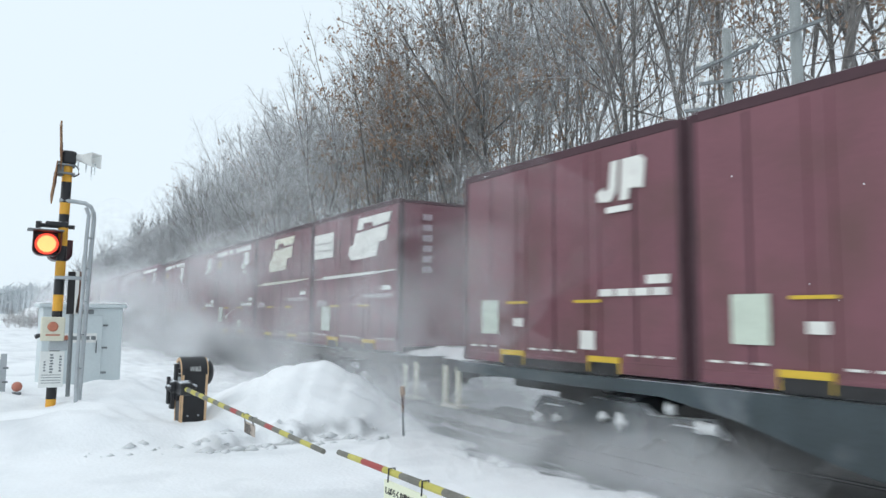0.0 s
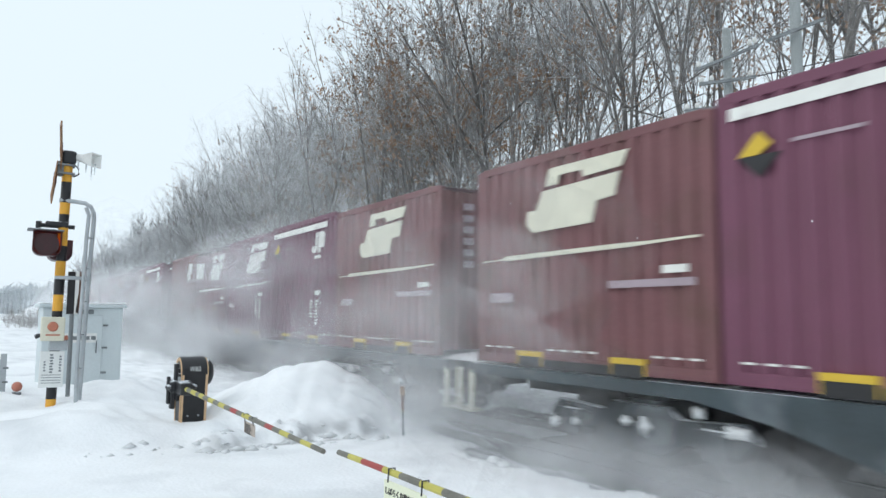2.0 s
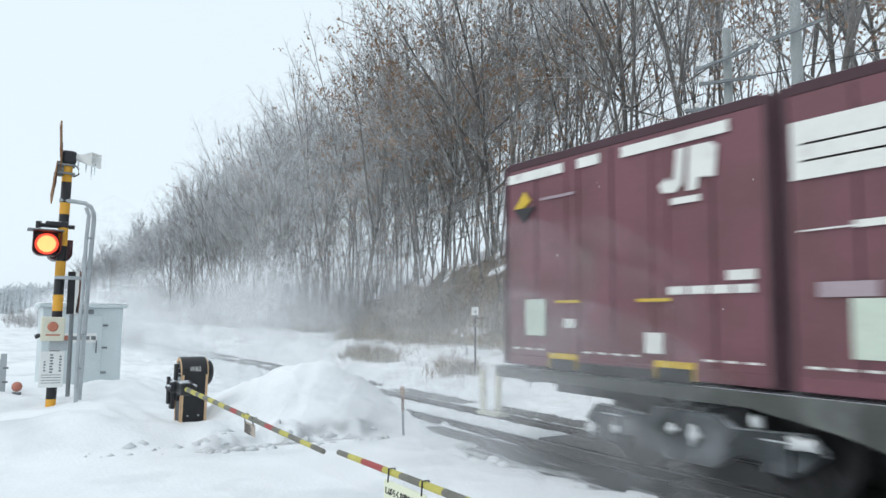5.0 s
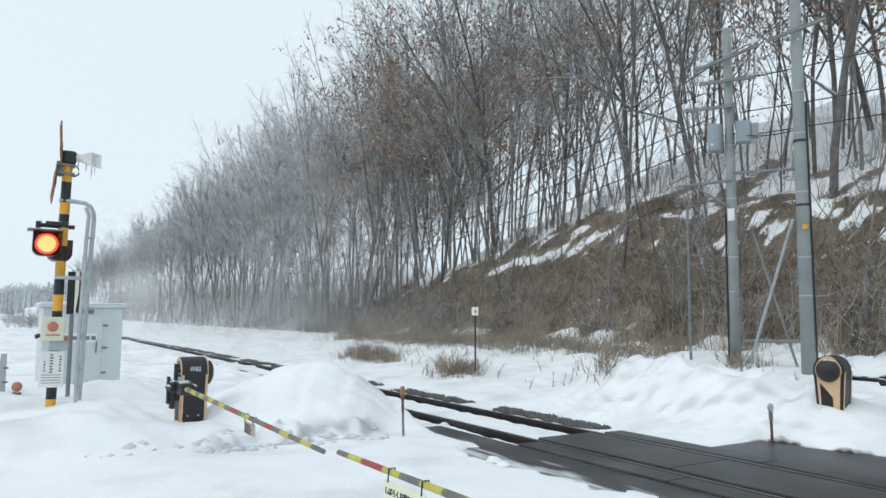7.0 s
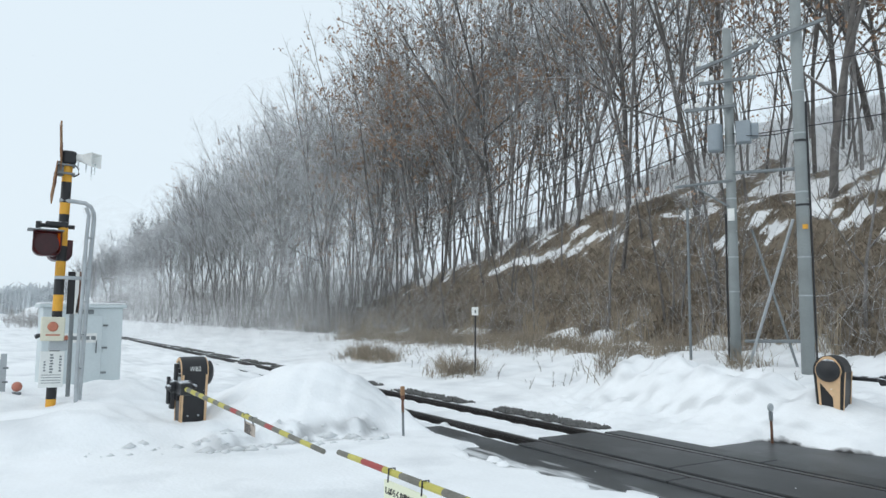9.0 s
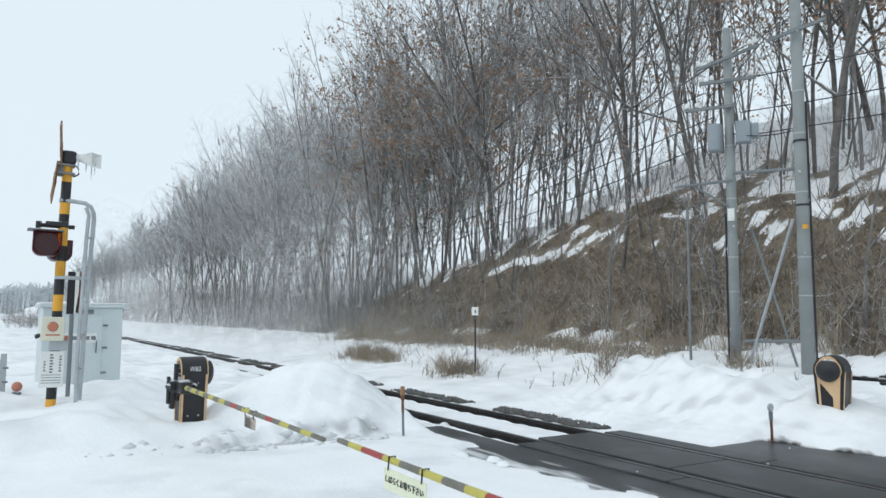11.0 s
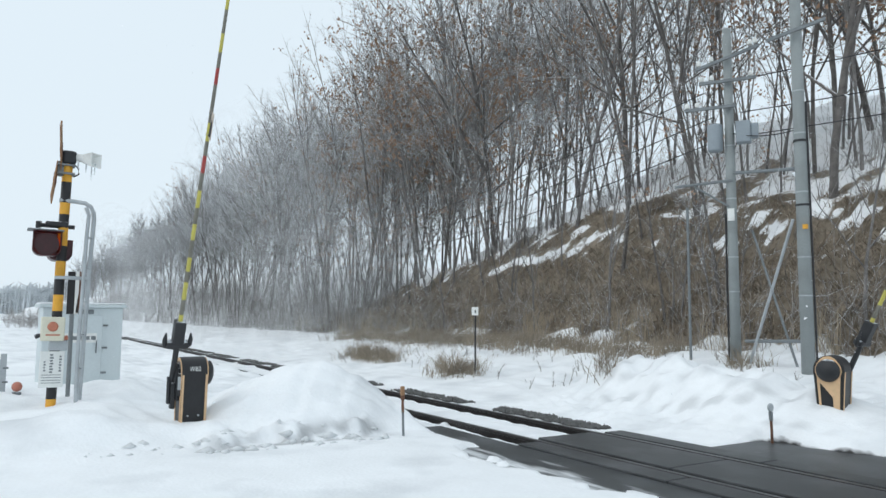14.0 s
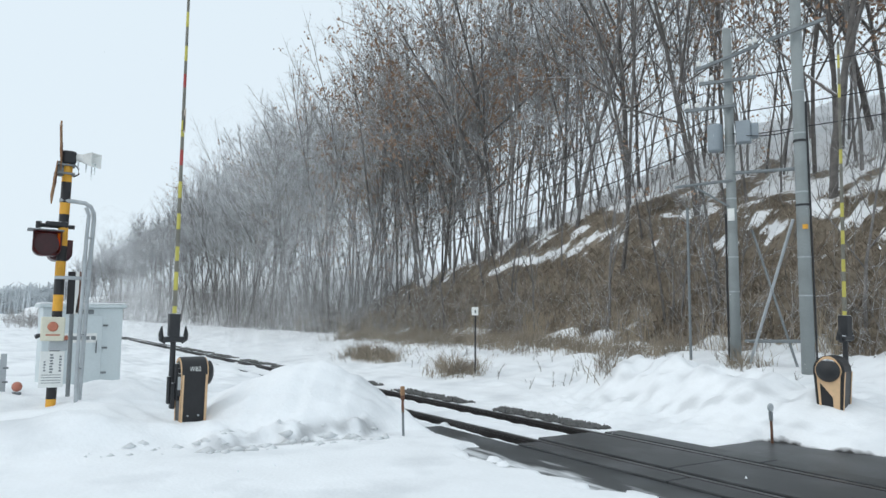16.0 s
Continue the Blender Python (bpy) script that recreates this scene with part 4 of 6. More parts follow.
def hanging_sign(parent, x, w, h, words, y, face_mat=SIGNFACE):
    """A plate wired to the boom; it turns with it."""
    sign = part("sign_plate", boxes((x - w / 2, x + w / 2, y - 0.004, y + 0.004, -0.04 - h, -0.04), bevel=0.003), face_mat, parent, "cream plate lettered in black" if words else "grimy small plate")
    for dx in (-w * 0.4, w * 0.4):
        part("wire_tie", tubes([(x + dx, 0.024, -0.02), (x + dx, 0.02, 0.022), (x + dx + 0.004, -0.02, 0.024), (x + dx + 0.006, y - 0.006, -0.05)], 0.005, 6), BLACKRUB, parent)
    if words:
        ob = link("lettering", text_mesh(words, h * 0.62), INK, sign, "black lettering")
        size = ob.dimensions if ob.dimensions.x > 0.01 else Vector((w, h, 0))
        k = w * 0.9 / max(size.x, 0.01)
        ob.matrix_basis = Matrix.LocRotScale((x, y - 0.006, -0.04 - h / 2), Euler((radians(90), 0, 0)), (k, k, 1))
    else:
        bm = bmesh.new()
        for i in range(5):
            box(bm, x - w * 0.4, x + w * (0.1 + 0.06 * (i % 3)), y - 0.0075, y - 0.0045, -0.05 - h * 0.17 * (i + 1), -0.05 - h * 0.17 * (i + 0.45))
        part("faded_bars", bm, INK, sign)


hanging_sign(boom_r, -4.39, 0.46, 0.115, "しばらくお待ち下さい", -0.02)
hanging_sign(boom_l, 3.3, 0.3, 0.1, "", 0.0, GRIMY)


FADED = material("faded_red_enamel", (0.45, 0.16, 0.1), 0.5, vary=0.15, scale=8, fine=50)
BOARD = material("weathered_tan_board", (0.3, 0.17, 0.09), 0.7, vary=0.25, scale=8, fine=50)


# ---- the warning signal and what stands round it ----
def signal_post():
    top = thing("warning_signal", pose(-11.18, -5.925, 0.0, -0.85), "black and yellow striped crossing signal post", "crossing signal")
    cuts = [0.0, 0.44, 0.72, 0.95, 1.16, 1.4, 1.62, 1.84, 2.05, 2.3, 2.51, 2.78, 2.95, 3.11, 3.4, 3.66]
    for i, (a, b) in enumerate(zip(cuts, cuts[1:])):
        part("post_band", tubes([(0, 0, a), (0, 0, b)], 0.064, 16), YELLOW if i % 2 == 0 else BLACK, top)
    part("post_cap", boxes((-0.09, 0.09, -0.09, 0.1, 3.65, 3.84), bevel=0.04), BLACKRUB, top)
    bm = bmesh.new()
    tube(bm, [(0, 0.03, 3.76), (0.02, 0.1, 3.76), (0.05, 0.19, 3.75)], [0.045, 0.05, 0.06], 12)
    part("horn_driver", bm, WHITE, top, "snow-rimed loudspeaker neck")
    bm = bmesh.new()
    a4 = [(0.05 + sx * 0.05, 0.17, 3.75 + sz * 0.05) for sx, sz in ((-1, -1), (1, -1), (1, 1), (-1, 1))]
    b4 = [(0.16 + sx * 0.06, 0.34 - sx * 0.07, 3.72 + sz * 0.1) for sx, sz in ((-1, -1), (1, -1), (1, 1), (-1, 1))]
    va, vb = [bm.verts.new(v) for v in a4], [bm.verts.new(v) for v in b4]
    vc = [bm.verts.new((0.158 + (v[0] - 0.16) * 0.86, 0.34 + (v[1] - 0.34) * 0.86, 3.72 + (v[2] - 3.72) * 0.86)) for v in b4]
    vd = [bm.verts.new((0.1 + (v[0] - 0.16) * 0.3, 0.26 + (v[1] - 0.34) * 0.3, 3.73 + (v[2] - 3.72) * 0.3)) for v in b4]
    for p, q in ((va, vb), (vb, vc), (vc, vd)):
        for k in range(4):
            bm.faces.new((p[k], p[(k + 1) % 4], q[(k + 1) % 4], q[k]))
    bm.faces.new(va[::-1])
    bm.faces.new(vd)
    bmesh.ops.recalc_face_normals(bm, faces=bm.faces)
    part("horn", bm, WHITE, top, "square white loudspeaker horn")
    for y, ln in ((0.12, 0.08), (0.22, 0.1), (0.29, 0.2), (0.33, 0.12)):
        part("icicle", tubes([(0.12, y, 3.68), (0.12, y, 3.65 - ln * 0.5), (0.12, y, 3.64 - ln)], [0.011, 0.008, 0.001], 6), ICE, top)
    # the crossed boards, seen nearly edge on
    for sgn in (1, -1):
        m = pose(0.0, -0.1 + 0.012 * sgn, 3.6, 0, 0, -9) @ pose(0, 0.014 * sgn, 0, 0, -sgn * 50, 0)
        crossed = part("crossed_board", box(bmesh.new(), -0.05, 0.68, -0.008, 0.008, -0.075, 0.075, m=m), BOARD, top, "weathered tan crossed warning board")
        part("board_stripe", box(bmesh.new(), 0.2, 0.36, -0.0125, 0.0125, -0.073, 0.073, m=m), RUST, crossed)
    part("board_clamp", boxes((-0.1, 0.1, -0.13, 0.09, 3.5, 3.525), (-0.1, 0.1, -0.13, 0.09, 3.62, 3.645), (-0.06, 0.06, -0.12, -0.05, 3.48, 3.68)), GALV_DARK, top)
    part("horn_cable", tubes([(0.04, 0.07, 3.66), (0.06, 0.13, 3.6), (0.05, 0.14, 3.52), (0.03, 0.08, 3.48)], 0.011, 6), BLACKRUB, top)
    # lamp heads
    bm = bmesh.new()
    tube(bm, [(0.0, -0.3, 2.78), (0.0, 0.14, 2.78)], 0.03, 8)
    box(bm, -0.07, 0.07, -0.22, 0.06, 2.76, 2.84, bevel=0.02)
    tube(bm, [(0.0, -0.3, 2.74), (0.0, -0.3, 2.83)], 0.035, 8)
    part("lamp_bracket", bm, BLACKRUB, top, "black clamp bracket")
    # near lamp: a hood open towards the road, with a turning lens inside
    def hood_ring(x, cy, cz, w, h):
        rim = [(cy - w, cz + h), (cy - w, cz - h + 0.1)] + [(cy - w + 0.1 - u, cz - h + 0.1 - v) for u, v in arc(0, 0, 0.1, 0, 90, 5)][1:] + [(cy + w - 0.1 + u, cz - h + 0.1 - v) for u, v in arc(0, 0, 0.1, 90, 0, 5)] + [(cy + w, cz + h)]
        return [(x, u, v) for u, v in rim]

    def hood(sections, name, label):
        bm = bmesh.new()
        rings = [[bm.verts.new(v) for v in hood_ring(*s)] for s in sections]
        for p, q in zip(rings, rings[1:]):
            for k in range(len(p)):
                bm.faces.new((p[k], p[(k + 1) % len(p)], q[(k + 1) % len(p)], q[k]))
        bm.faces.new(rings[0][::-1])
        bm.faces.new(rings[-1])
        bmesh.ops.recalc_face_normals(bm, faces=bm.faces)
        part(name, bm, REDSHELL, top, label)

    hood([(-0.16, -0.19, 2.52, 0.13, 0.13), (0.0, -0.19, 2.52, 0.168, 0.165), (0.24, -0.19, 2.52, 0.172, 0.168), (0.24, -0.19, 2.52, 0.164, 0.16), (0.02, -0.19, 2.52, 0.158, 0.156)], "lamp_hood", "dark red lamp hood")
    part("hood_brim", boxes((-0.05, 0.3, -0.43, -0.0, 2.69, 2.702)), GALV_DARK, top, "thin snow brim")
    hood([(-0.34, -0.01, 2.46, 0.155, 0.15), (-0.08, -0.01, 2.46, 0.15, 0.145), (-0.066, -0.01, 2.46, 0.12, 0.12)], "back_lamp_hood", "dark red hood of the other lamp")
    lens = new("lens")
    lens.parent = top
    lens.location = (0.08, -0.19, 2.52)
    bm = bmesh.new()
    tube(bm, [(0.012, 0, 0), (0.022, 0, 0)], 0.142, 28)
    part("lit_face", bm, GLOW, lens, "glowing red lens")
    bm = bmesh.new()
    tube(bm, [(0.022, 0, 0), (0.03, 0, 0)], 0.112, 28)
    part("lit_core", bm, GLOW_CORE, lens, "bright orange lamp core")
    bm = bmesh.new()
    for k in range(-4, 5):
        h = 0.12 * math.cos(k * 0.3)
        box(bm, 0.03, 0.033, k * 0.026 - 0.002, k * 0.026 + 0.002, -h, h, m=pose(0, 0, 0, 45, 0, 0))
    part("lens_grid", bm, GLOW, lens)
    bm = bmesh.new()
    tube(bm, [(-0.022, 0, 0), (0.01, 0, 0)], 0.152, 28)
    part("dark_face", bm, LENS, lens, "unlit dark red lens")
    # boxes on the post
    part("button_box", boxes((0.07, 0.2, -0.19, 0.095, 1.22, 1.54), bevel=0.02), CREAM, top, "cream emergency button box")
    part("button", tubes([(0.2, -0.05, 1.41), (0.22, -0.05, 1.41)], [0.066, 0.05], 20), FADED, top, "round red push button")
    part("faded_bars", boxes((0.2, 0.203, -0.13, 0.04, 1.29, 1.31)), FADED, top)
    part("plug", tubes([(0.12, -0.18, 1.3), (0.12, -0.25, 1.27)], 0.03, 8), BLACKRUB, top, "black cable plug")
    part("plug", tubes([(0.12, 0.08, 1.25), (0.13, 0.14, 1.27)], 0.03, 8), FADED, top, "dull red cable plug")
    notice = part("notice_board", boxes((0.08, 0.1, -0.17, 0.12, 0.6, 1.08), bevel=0.004), WHITE, top, "white instruction board")
    bm = bmesh.new()
    for u, za, zb, w in ((0.075, 0.83, 1.03, 0.03), (-0.03, 0.8, 1.05, 0.045), (-0.11, 0.84, 0.96, 0.025)):
        k = 0
        zz = zb
        while zz > za:
            box(bm, 0.1, 0.1025, u - w / 2, u + w / 2 * (1 if k % 2 else 0.6), zz - 0.03, zz - 0.008)
            zz -= 0.038
            k += 1
    for zz in (0.77, 0.735, 0.7, 0.665):
        box(bm, 0.1, 0.1025, -0.14, 0.09, zz - 0.008, zz)
    part("faded_bars", bm, GALV_DARK, notice)
    part("grey_box", boxes((0.06, 0.1, -0.08, 0.15, 1.09, 1.23), bevel=0.01), GALV, top)
    return top, lens


signal, lens = signal_post()

rail_post = thing("pipe_handrail", pose(-11.0, -5.62, 0.0), "bent galvanised pipe ladder rail beside the signal", "pipe rail")
bm = bmesh.new()
tube(bm, [(-0.16, -0.33, 3.14), (-0.12, -0.14, 3.13), (-0.06, -0.02, 3.11), (-0.02, 0.05, 3.06), (0.0, 0.085, 2.98), (0.0, 0.095, 2.88), (0.0, 0.07, 2.2), (0.0, 0.04, 1.0), (0.0, 0.02, 0.1)], 0.029, 10)
part("rail_pipe", bm, GALV, rail_post)
bm = bmesh.new()
tube(bm, [(0.1, -0.02, 3.03), (0.1, 0.02, 2.93), (0.1, 0.005, 2.6), (0.1, -0.01, 1.9), (0.1, -0.03, 1.0), (0.1, -0.02, 0.1)], 0.025, 10)
part("rail_pipe", bm, GALV, rail_post)
for z in (2.62, 2.2, 1.75, 1.3, 0.85):
    part("rung", tubes([(0.0, 0.02 + 0.025 * z, z), (0.1, -0.04 + 0.018 * z, z)], 0.014, 8), GALV, rail_post)
bm = boxes((-0.2, 0.03, -0.34, 0.06, 2.05, 2.09))
part("cross_strap", bm, GALV, rail_post)

board = thing("warning_board", pose(-11.9, -5.62, 0.0), "narrow red, white and black board on its post", "sign")
part("board_back", boxes((-0.02, 0.0, -0.12, -0.02, 1.58, 2.2)), BLACK, board)
part("board_face", boxes((-0.02, 0.0, -0.02, 0.03, 1.58, 2.2)), WHITE, board)
bm = bmesh.new()
prism(bm, [(0.03, 2.2), (0.1, 2.2), (0.08, 1.9), (0.03, 1.6), (0.0, 1.6), (0.03, 1.9)], "x", -0.02, 0.0)
part("board_edge", bm, RUST, board)
part("board_post", tubes([(-0.06, -0.04, 0.1), (-0.06, -0.04, 2.2)], 0.03, 8), GALV_DARK, board)

cab = thing("relay_cabinet", pose(-13.0, -5.4, 0.0, 0, 0, 2), "pale grey steel relay cabinet with snowy roof", "cabinet")
part("cabinet_body", boxes((-0.8, 0.0, -0.585, 0.58, 0.1, 1.68), bevel=0.015), LIGHTGREY, cab)
part("cabinet_roof", boxes((-0.86, 0.06, -0.645, 0.635, 1.68, 1.735), bevel=0.015), LIGHTGREY, cab, "projecting grey roof")
part("roof_snow", boxes((-0.84, 0.03, -0.625, 0.615, 1.735, 1.76), bevel=0.02), SNOW, cab, "thin layer of snow")
door = part("cabinet_door", boxes((0.0, 0.014, -0.5, 0.28, 0.45, 1.56), bevel=0.004), LIGHTGREY, cab)
part("door_handle", boxes((0.014, 0.035, 0.19, 0.205, 0.95, 1.15)), GALV_DARK, door)
part("door_label", boxes((0.014, 0.018, -0.35, 0.2, 1.12, 1.27)), WHITE, door, "pale label strip with worn marks")
for u, w in ((-0.22, 0.06), (-0.12, 0.06), (-0.02, 0.05), (0.06, 0.07), (0.15, 0.07)):
    part("faded_bar", boxes((0.018, 0.0205, u - w / 2, u + w / 2, 1.165, 1.225)), GALV_DARK, door)
for z in (0.62, 1.02, 1.38):
    part("hinge", boxes((0.0, 0.025, 0.28, 0.36, z, z + 0.03)), GALV_DARK, cab)
part("vent", boxes((0.0, 0.016, -0.1, 0.14, 1.58, 1.65)), GALV_DARK, cab)

fence = thing("guard_fence", pose(-12.3, -6.62, 0.0, 0, 0, 0), "grey guard fence panel drifted with snow", "fence")
part("fence_post", boxes((-0.05, 0.05, 0.1, 0.18, 0.1, 1.0), bevel=0.01), GALV, fence)
part("fence_panel", boxes((-0.02, 0.02, -0.9, 0.1, 0.3, 0.92)), LIGHTGREY, fence)
for z in (0.4, 0.6, 0.8):
    part("fence_bolt", tubes([(0.04, 0.14, z), (0.07, 0.2, z)], 0.015, 6), GALV_DARK, fence)

beacon = thing("marker_post", pose(-12.1, -6.3, 0.08), "short white post with a red globe reflector", "marker post")
part("post", tubes([(0, 0, -0.1), (0, 0, 0.2)], 0.05, 12), WHITE, beacon)
part("collar", tubes([(0, 0, 0.2), (0, 0, 0.38)], [0.055, 0.06], 12), GALV_DARK, beacon)
bm = bmesh.new()
bmesh.ops.create_uvsphere(bm, u_segments=16, v_segments=10, radius=0.07, matrix=Matrix.Translation((0, 0, 0.46)))
part("globe", bm, material("faded_red_globe", (0.46, 0.17, 0.12), 0.4), beacon, "faded red globe", shade=True)


def stake(x, y, h, face):
    z = float(ground_z(x, y))
    top = thing("marker_stake", pose(x, y, z, 2, 0, 0), "rusty iron stake with a round reflector in snow", "marker stake", "marker stakes")
    part("rod", tubes([(0, 0, -0.15), (0, 0, h - 0.06)], 0.018, 8), RUST, top)
    part("rod_collar", tubes([(0, 0, h - 0.17), (0, 0, h - 0.06)], 0.027, 8), GALV_DARK, top)
    bm = bmesh.new()
    tube(bm, [(-0.012, 0, h - 0.005), (0.0, 0, h - 0.005), (0.012, 0, h - 0.005)], [0.05, 0.055, 0.05], 18)
    part("reflector", bm, face, top, "round reflector")


stake(-5.85, 1.98, 0.55, GALV)
iron = thing("marker_stake", pose(-8.36, -2.05, float(ground_z(-8.36, -2.05)), 2, 0, 0), "grey-brown iron stake with a worn wooden top in snow", "marker stake", "marker stakes")
part("rod", tubes([(0, 0, -0.2), (0, 0, 0.5)], 0.017, 8), GALV_DARK, iron)
part("rust_band", tubes([(0, 0, 0.3), (0, 0, 0.47)], 0.0185, 8), RUST, iron)
part("rod_collar", tubes([(0, 0, 0.45), (0, 0, 0.48), (0, 0, 0.51)], [0.022, 0.034, 0.024], 8), RUST, iron)
part("stake_top", boxes((-0.02, 0.02, -0.028, 0.028, 0.51, 0.63), bevel=0.012), BOARD, iron, "worn tan top")

sgn = thing("line_sign", pose(-14.6, 3.3, float(ground_z(-14.6, 3.3)), 0, 0, 31), "small white line sign on a thin dark post", "sign")
part("sign_post", tubes([(0, 0, -0.2), (0, 0, 1.5)], 0.022, 8), BLACKRUB, sgn)
face = part("sign_face", boxes((-0.09, 0.09, -0.03, -0.018, 1.4, 1.6), bevel=0.004), WHITE, sgn)
part("faded_bars", boxes((-0.005, 0.03, -0.034, -0.03, 1.45, 1.53)), INK, face)


# ---- power poles and wires ----
TRANSF = material("transformer_grey", (0.27, 0.31, 0.34), 0.55, vary=0.12, scale=3, fine=40)


def pole(x, y, h, r0, r1, lean):
    z = float(ground_z(x, y))
    top = thing("utility_pole", pose(x, y, z, *lean), "grey concrete utility pole standing in snow", "utility pole", "utility poles")
    part("shaft", tubes([(0, 0, -0.4), (0, 0, h * 0.5), (0, 0, h)], [r0, (r0 + r1) / 2, r1], 20), CONCRETE, top, shade=True)
    for zz in (1.4, 2.1, 3.3, 4.4, 5.2):
        rr = r0 + (r1 - r0) * zz / h
        part("steel_band", tubes([(0, 0, zz), (0, 0, zz + 0.025)], rr + 0.006, 20), GALV, top)
    return top


p1 = pole(-9.4, 6.1, 6.9, 0.108, 0.085, (0, 0, 0))
arm = boxes((-0.62, 0.62, -0.2, -0.14, 6.2, 6.26))
for v in arm.verts:
    v.co = pose(0, 0, 0, 0, 0, 31) @ Vector((v.co.x, v.co.y, v.co.z + v.co.x * 0.28))
part("cross_arm", arm, GALV_DARK, p1)
for zz, ln, off in ((5.72, 0.55, 0.0), (5.18, 0.5, -0.35)):
    arm = boxes((-ln + off, ln + off, -0.2, -0.13, zz, zz + 0.06))
    for v in arm.verts:
        v.co = pose(0, 0, 0, 0, 0, 31) @ v.co
    part("cross_arm", arm, GALV_DARK, p1)
for u, zz in ((-0.55, 6.14), (-0.3, 6.2), (0.45, 6.45), (0.55, 6.47), (-0.5, 5.8), (-0.3, 5.8), (0.45, 5.8), (-0.8, 5.26), (-0.6, 5.26)):
    c = pose(0, 0, 0, 0, 0, 31) @ Vector((u, -0.165, zz))
    part("insulator", tubes([c, c + Vector((0, 0, 0.05)), c + Vector((0, 0, 0.1))], [0.045, 0.05, 0.03], 10), WHITE, p1)
c = pose(0, 0, 0, 0, 0, 31) @ Vector((-0.27, -0.12, 0))
part("transformer", tubes([(c.x, c.y, 4.3), (c.x, c.y, 4.33), (c.x, c.y, 4.82), (c.x, c.y, 4.86)], [0.13, 0.15, 0.15, 0.13], 18), TRANSF, p1, "grey cylindrical transformer")
sw = boxes((0.14, 0.42, -0.28, 0.0, 4.42, 4.86), (0.42, 0.56, -0.22, -0.06, 4.5, 4.8), bevel=0.02)
for v in sw.verts:
    v.co = pose(0, 0, 0, 0, 0, 31) @ v.co
part("switch_box", sw, TRANSF, p1, "pale grey switch box")
pl = boxes((-0.07, 0.06, -0.125, -0.112, 2.85, 3.1))
for v in pl.verts:
    v.co = pose(0, 0, 0, 0, 0, 31) @ v.co
part("number_plate", pl, WHITE, p1, "small white pole plate")
br = bmesh.new()
tube(br, [pose(0, 0, 0, 0, 0, 31) @ Vector(v) for v in ((-1.1, -0.1, 3.62), (0.05, -0.1, 3.68))], 0.03, 8)
tube(br, [pose(0, 0, 0, 0, 0, 31) @ Vector(v) for v in ((-0.7, -0.1, 3.6), (-0.05, -0.1, 3.15))], 0.02, 8)
part("bracket", br, GALV_DARK, p1)
part("conduit", tubes([pose(0, 0, 0, 0, 0, 31) @ Vector(v) for v in ((-0.125, -0.04, -0.2), (-0.125, -0.04, 1.6), (-0.115, -0.04, 3.0))], 0.018, 8), BLACKRUB, p1)

p2 = pole(-7.75, 5.9, 9.5, 0.122, 0.088, (0, 0, 0))
for zz in (3.05, 4.25):
    part("steel_band", tubes([(0, 0, zz), (0, 0, zz + 0.04)], 0.122, 20), BLACKRUB, p2)
part("marker_tag", boxes((0.06, 0.125, -0.12, -0.05, 2.62, 2.7)), YELLOW, p2, "small yellow marker tag")
arm = boxes((-0.5, 0.5, -0.22, -0.16, 6.3, 6.36))
for v in arm.verts:
    v.co = pose(0, 0, 0, 0, 0, 31) @ Vector((v.co.x, v.co.y, v.co.z + v.co.x * 0.25))
part("cross_arm", arm, GALV_DARK, p2)
part("conduit", tubes([pose(0, 0, 0, 0, 0, 31) @ Vector(v) for v in ((0.145, -0.02, -0.2), (0.135, -0.02, 2.0), (0.12, -0.02, 5.0))], 0.018, 8), BLACKRUB, p2)

prop = thing("stay_frame", pose(0, 0, 0), "slanting steel stay pipes between two poles", "stay")
g0 = float(ground_z(-9.0, 6.0))
part("stay_pipe", tubes([(-9.05, 6.0, g0 - 0.1), (-7.85, 5.75, 3.4)], 0.03, 10), GALV, prop)
part("stay_pipe", tubes([(-8.2, 6.3, g0 - 0.1), (-9.3, 6.6, 3.4)], 0.024, 10), GALV_DARK, prop)
part("cross_pipe", tubes([(-9.1, 6.0, g0 + 0.42), (-7.8, 5.95, g0 + 0.46)], 0.035, 10), GALV_DARK, prop)
part("tie_arm", tubes([(-9.4, 6.1, 4.55), (-7.75, 5.9, 4.35)], 0.035, 10), GALV_DARK, prop)
slim = thing("signal_post_pipe", pose(-10.6, 6.2, float(ground_z(-10.6, 6.2))), "thin weathered steel pipe post", "post")
part("pipe", tubes([(0, 0, -0.3), (0, 0, 3.3)], 0.03, 10), GALV_DARK, slim)


def wire(a, b, sag, r=0.011):
    pts = []
    for i in range(25):
        t = i / 24
        pts.append((a[0] + (b[0] - a[0]) * t, a[1] + (b[1] - a[1]) * t, a[2] + (b[2] - a[2]) * t - sag * 4 * t * (1 - t)))
    ob = part("power_line", tubes(pts, r, 6), BLACKRUB)
    return tagged(ob, "thin black overhead power line", "cable", "overhead lines")


for a, b, s in (((-9.8, 5.85, 6.3), (-62, 9.5, 7.2), 1.6), ((-9.6, 5.9, 5.75), (-62, 9.8, 6.6), 1.7), ((-9.8, 5.9, 5.2), (-62, 9.6, 6.1), 1.8)):
    wire(a, b, s)
for a, b, s in (((-9.0, 6.3, 6.5), (10, 9.5, 7.6), 0.5), ((-9.2, 6.2, 5.8), (10, 9.2, 6.6), 0.5), ((-9.2, 6.2, 5.3), (10, 9.0, 6.0), 0.4)):
    wire(a, b, s)
wire((-9.4, 6.1, 5.4), (-7.75, 5.9, 5.1), 0.1)


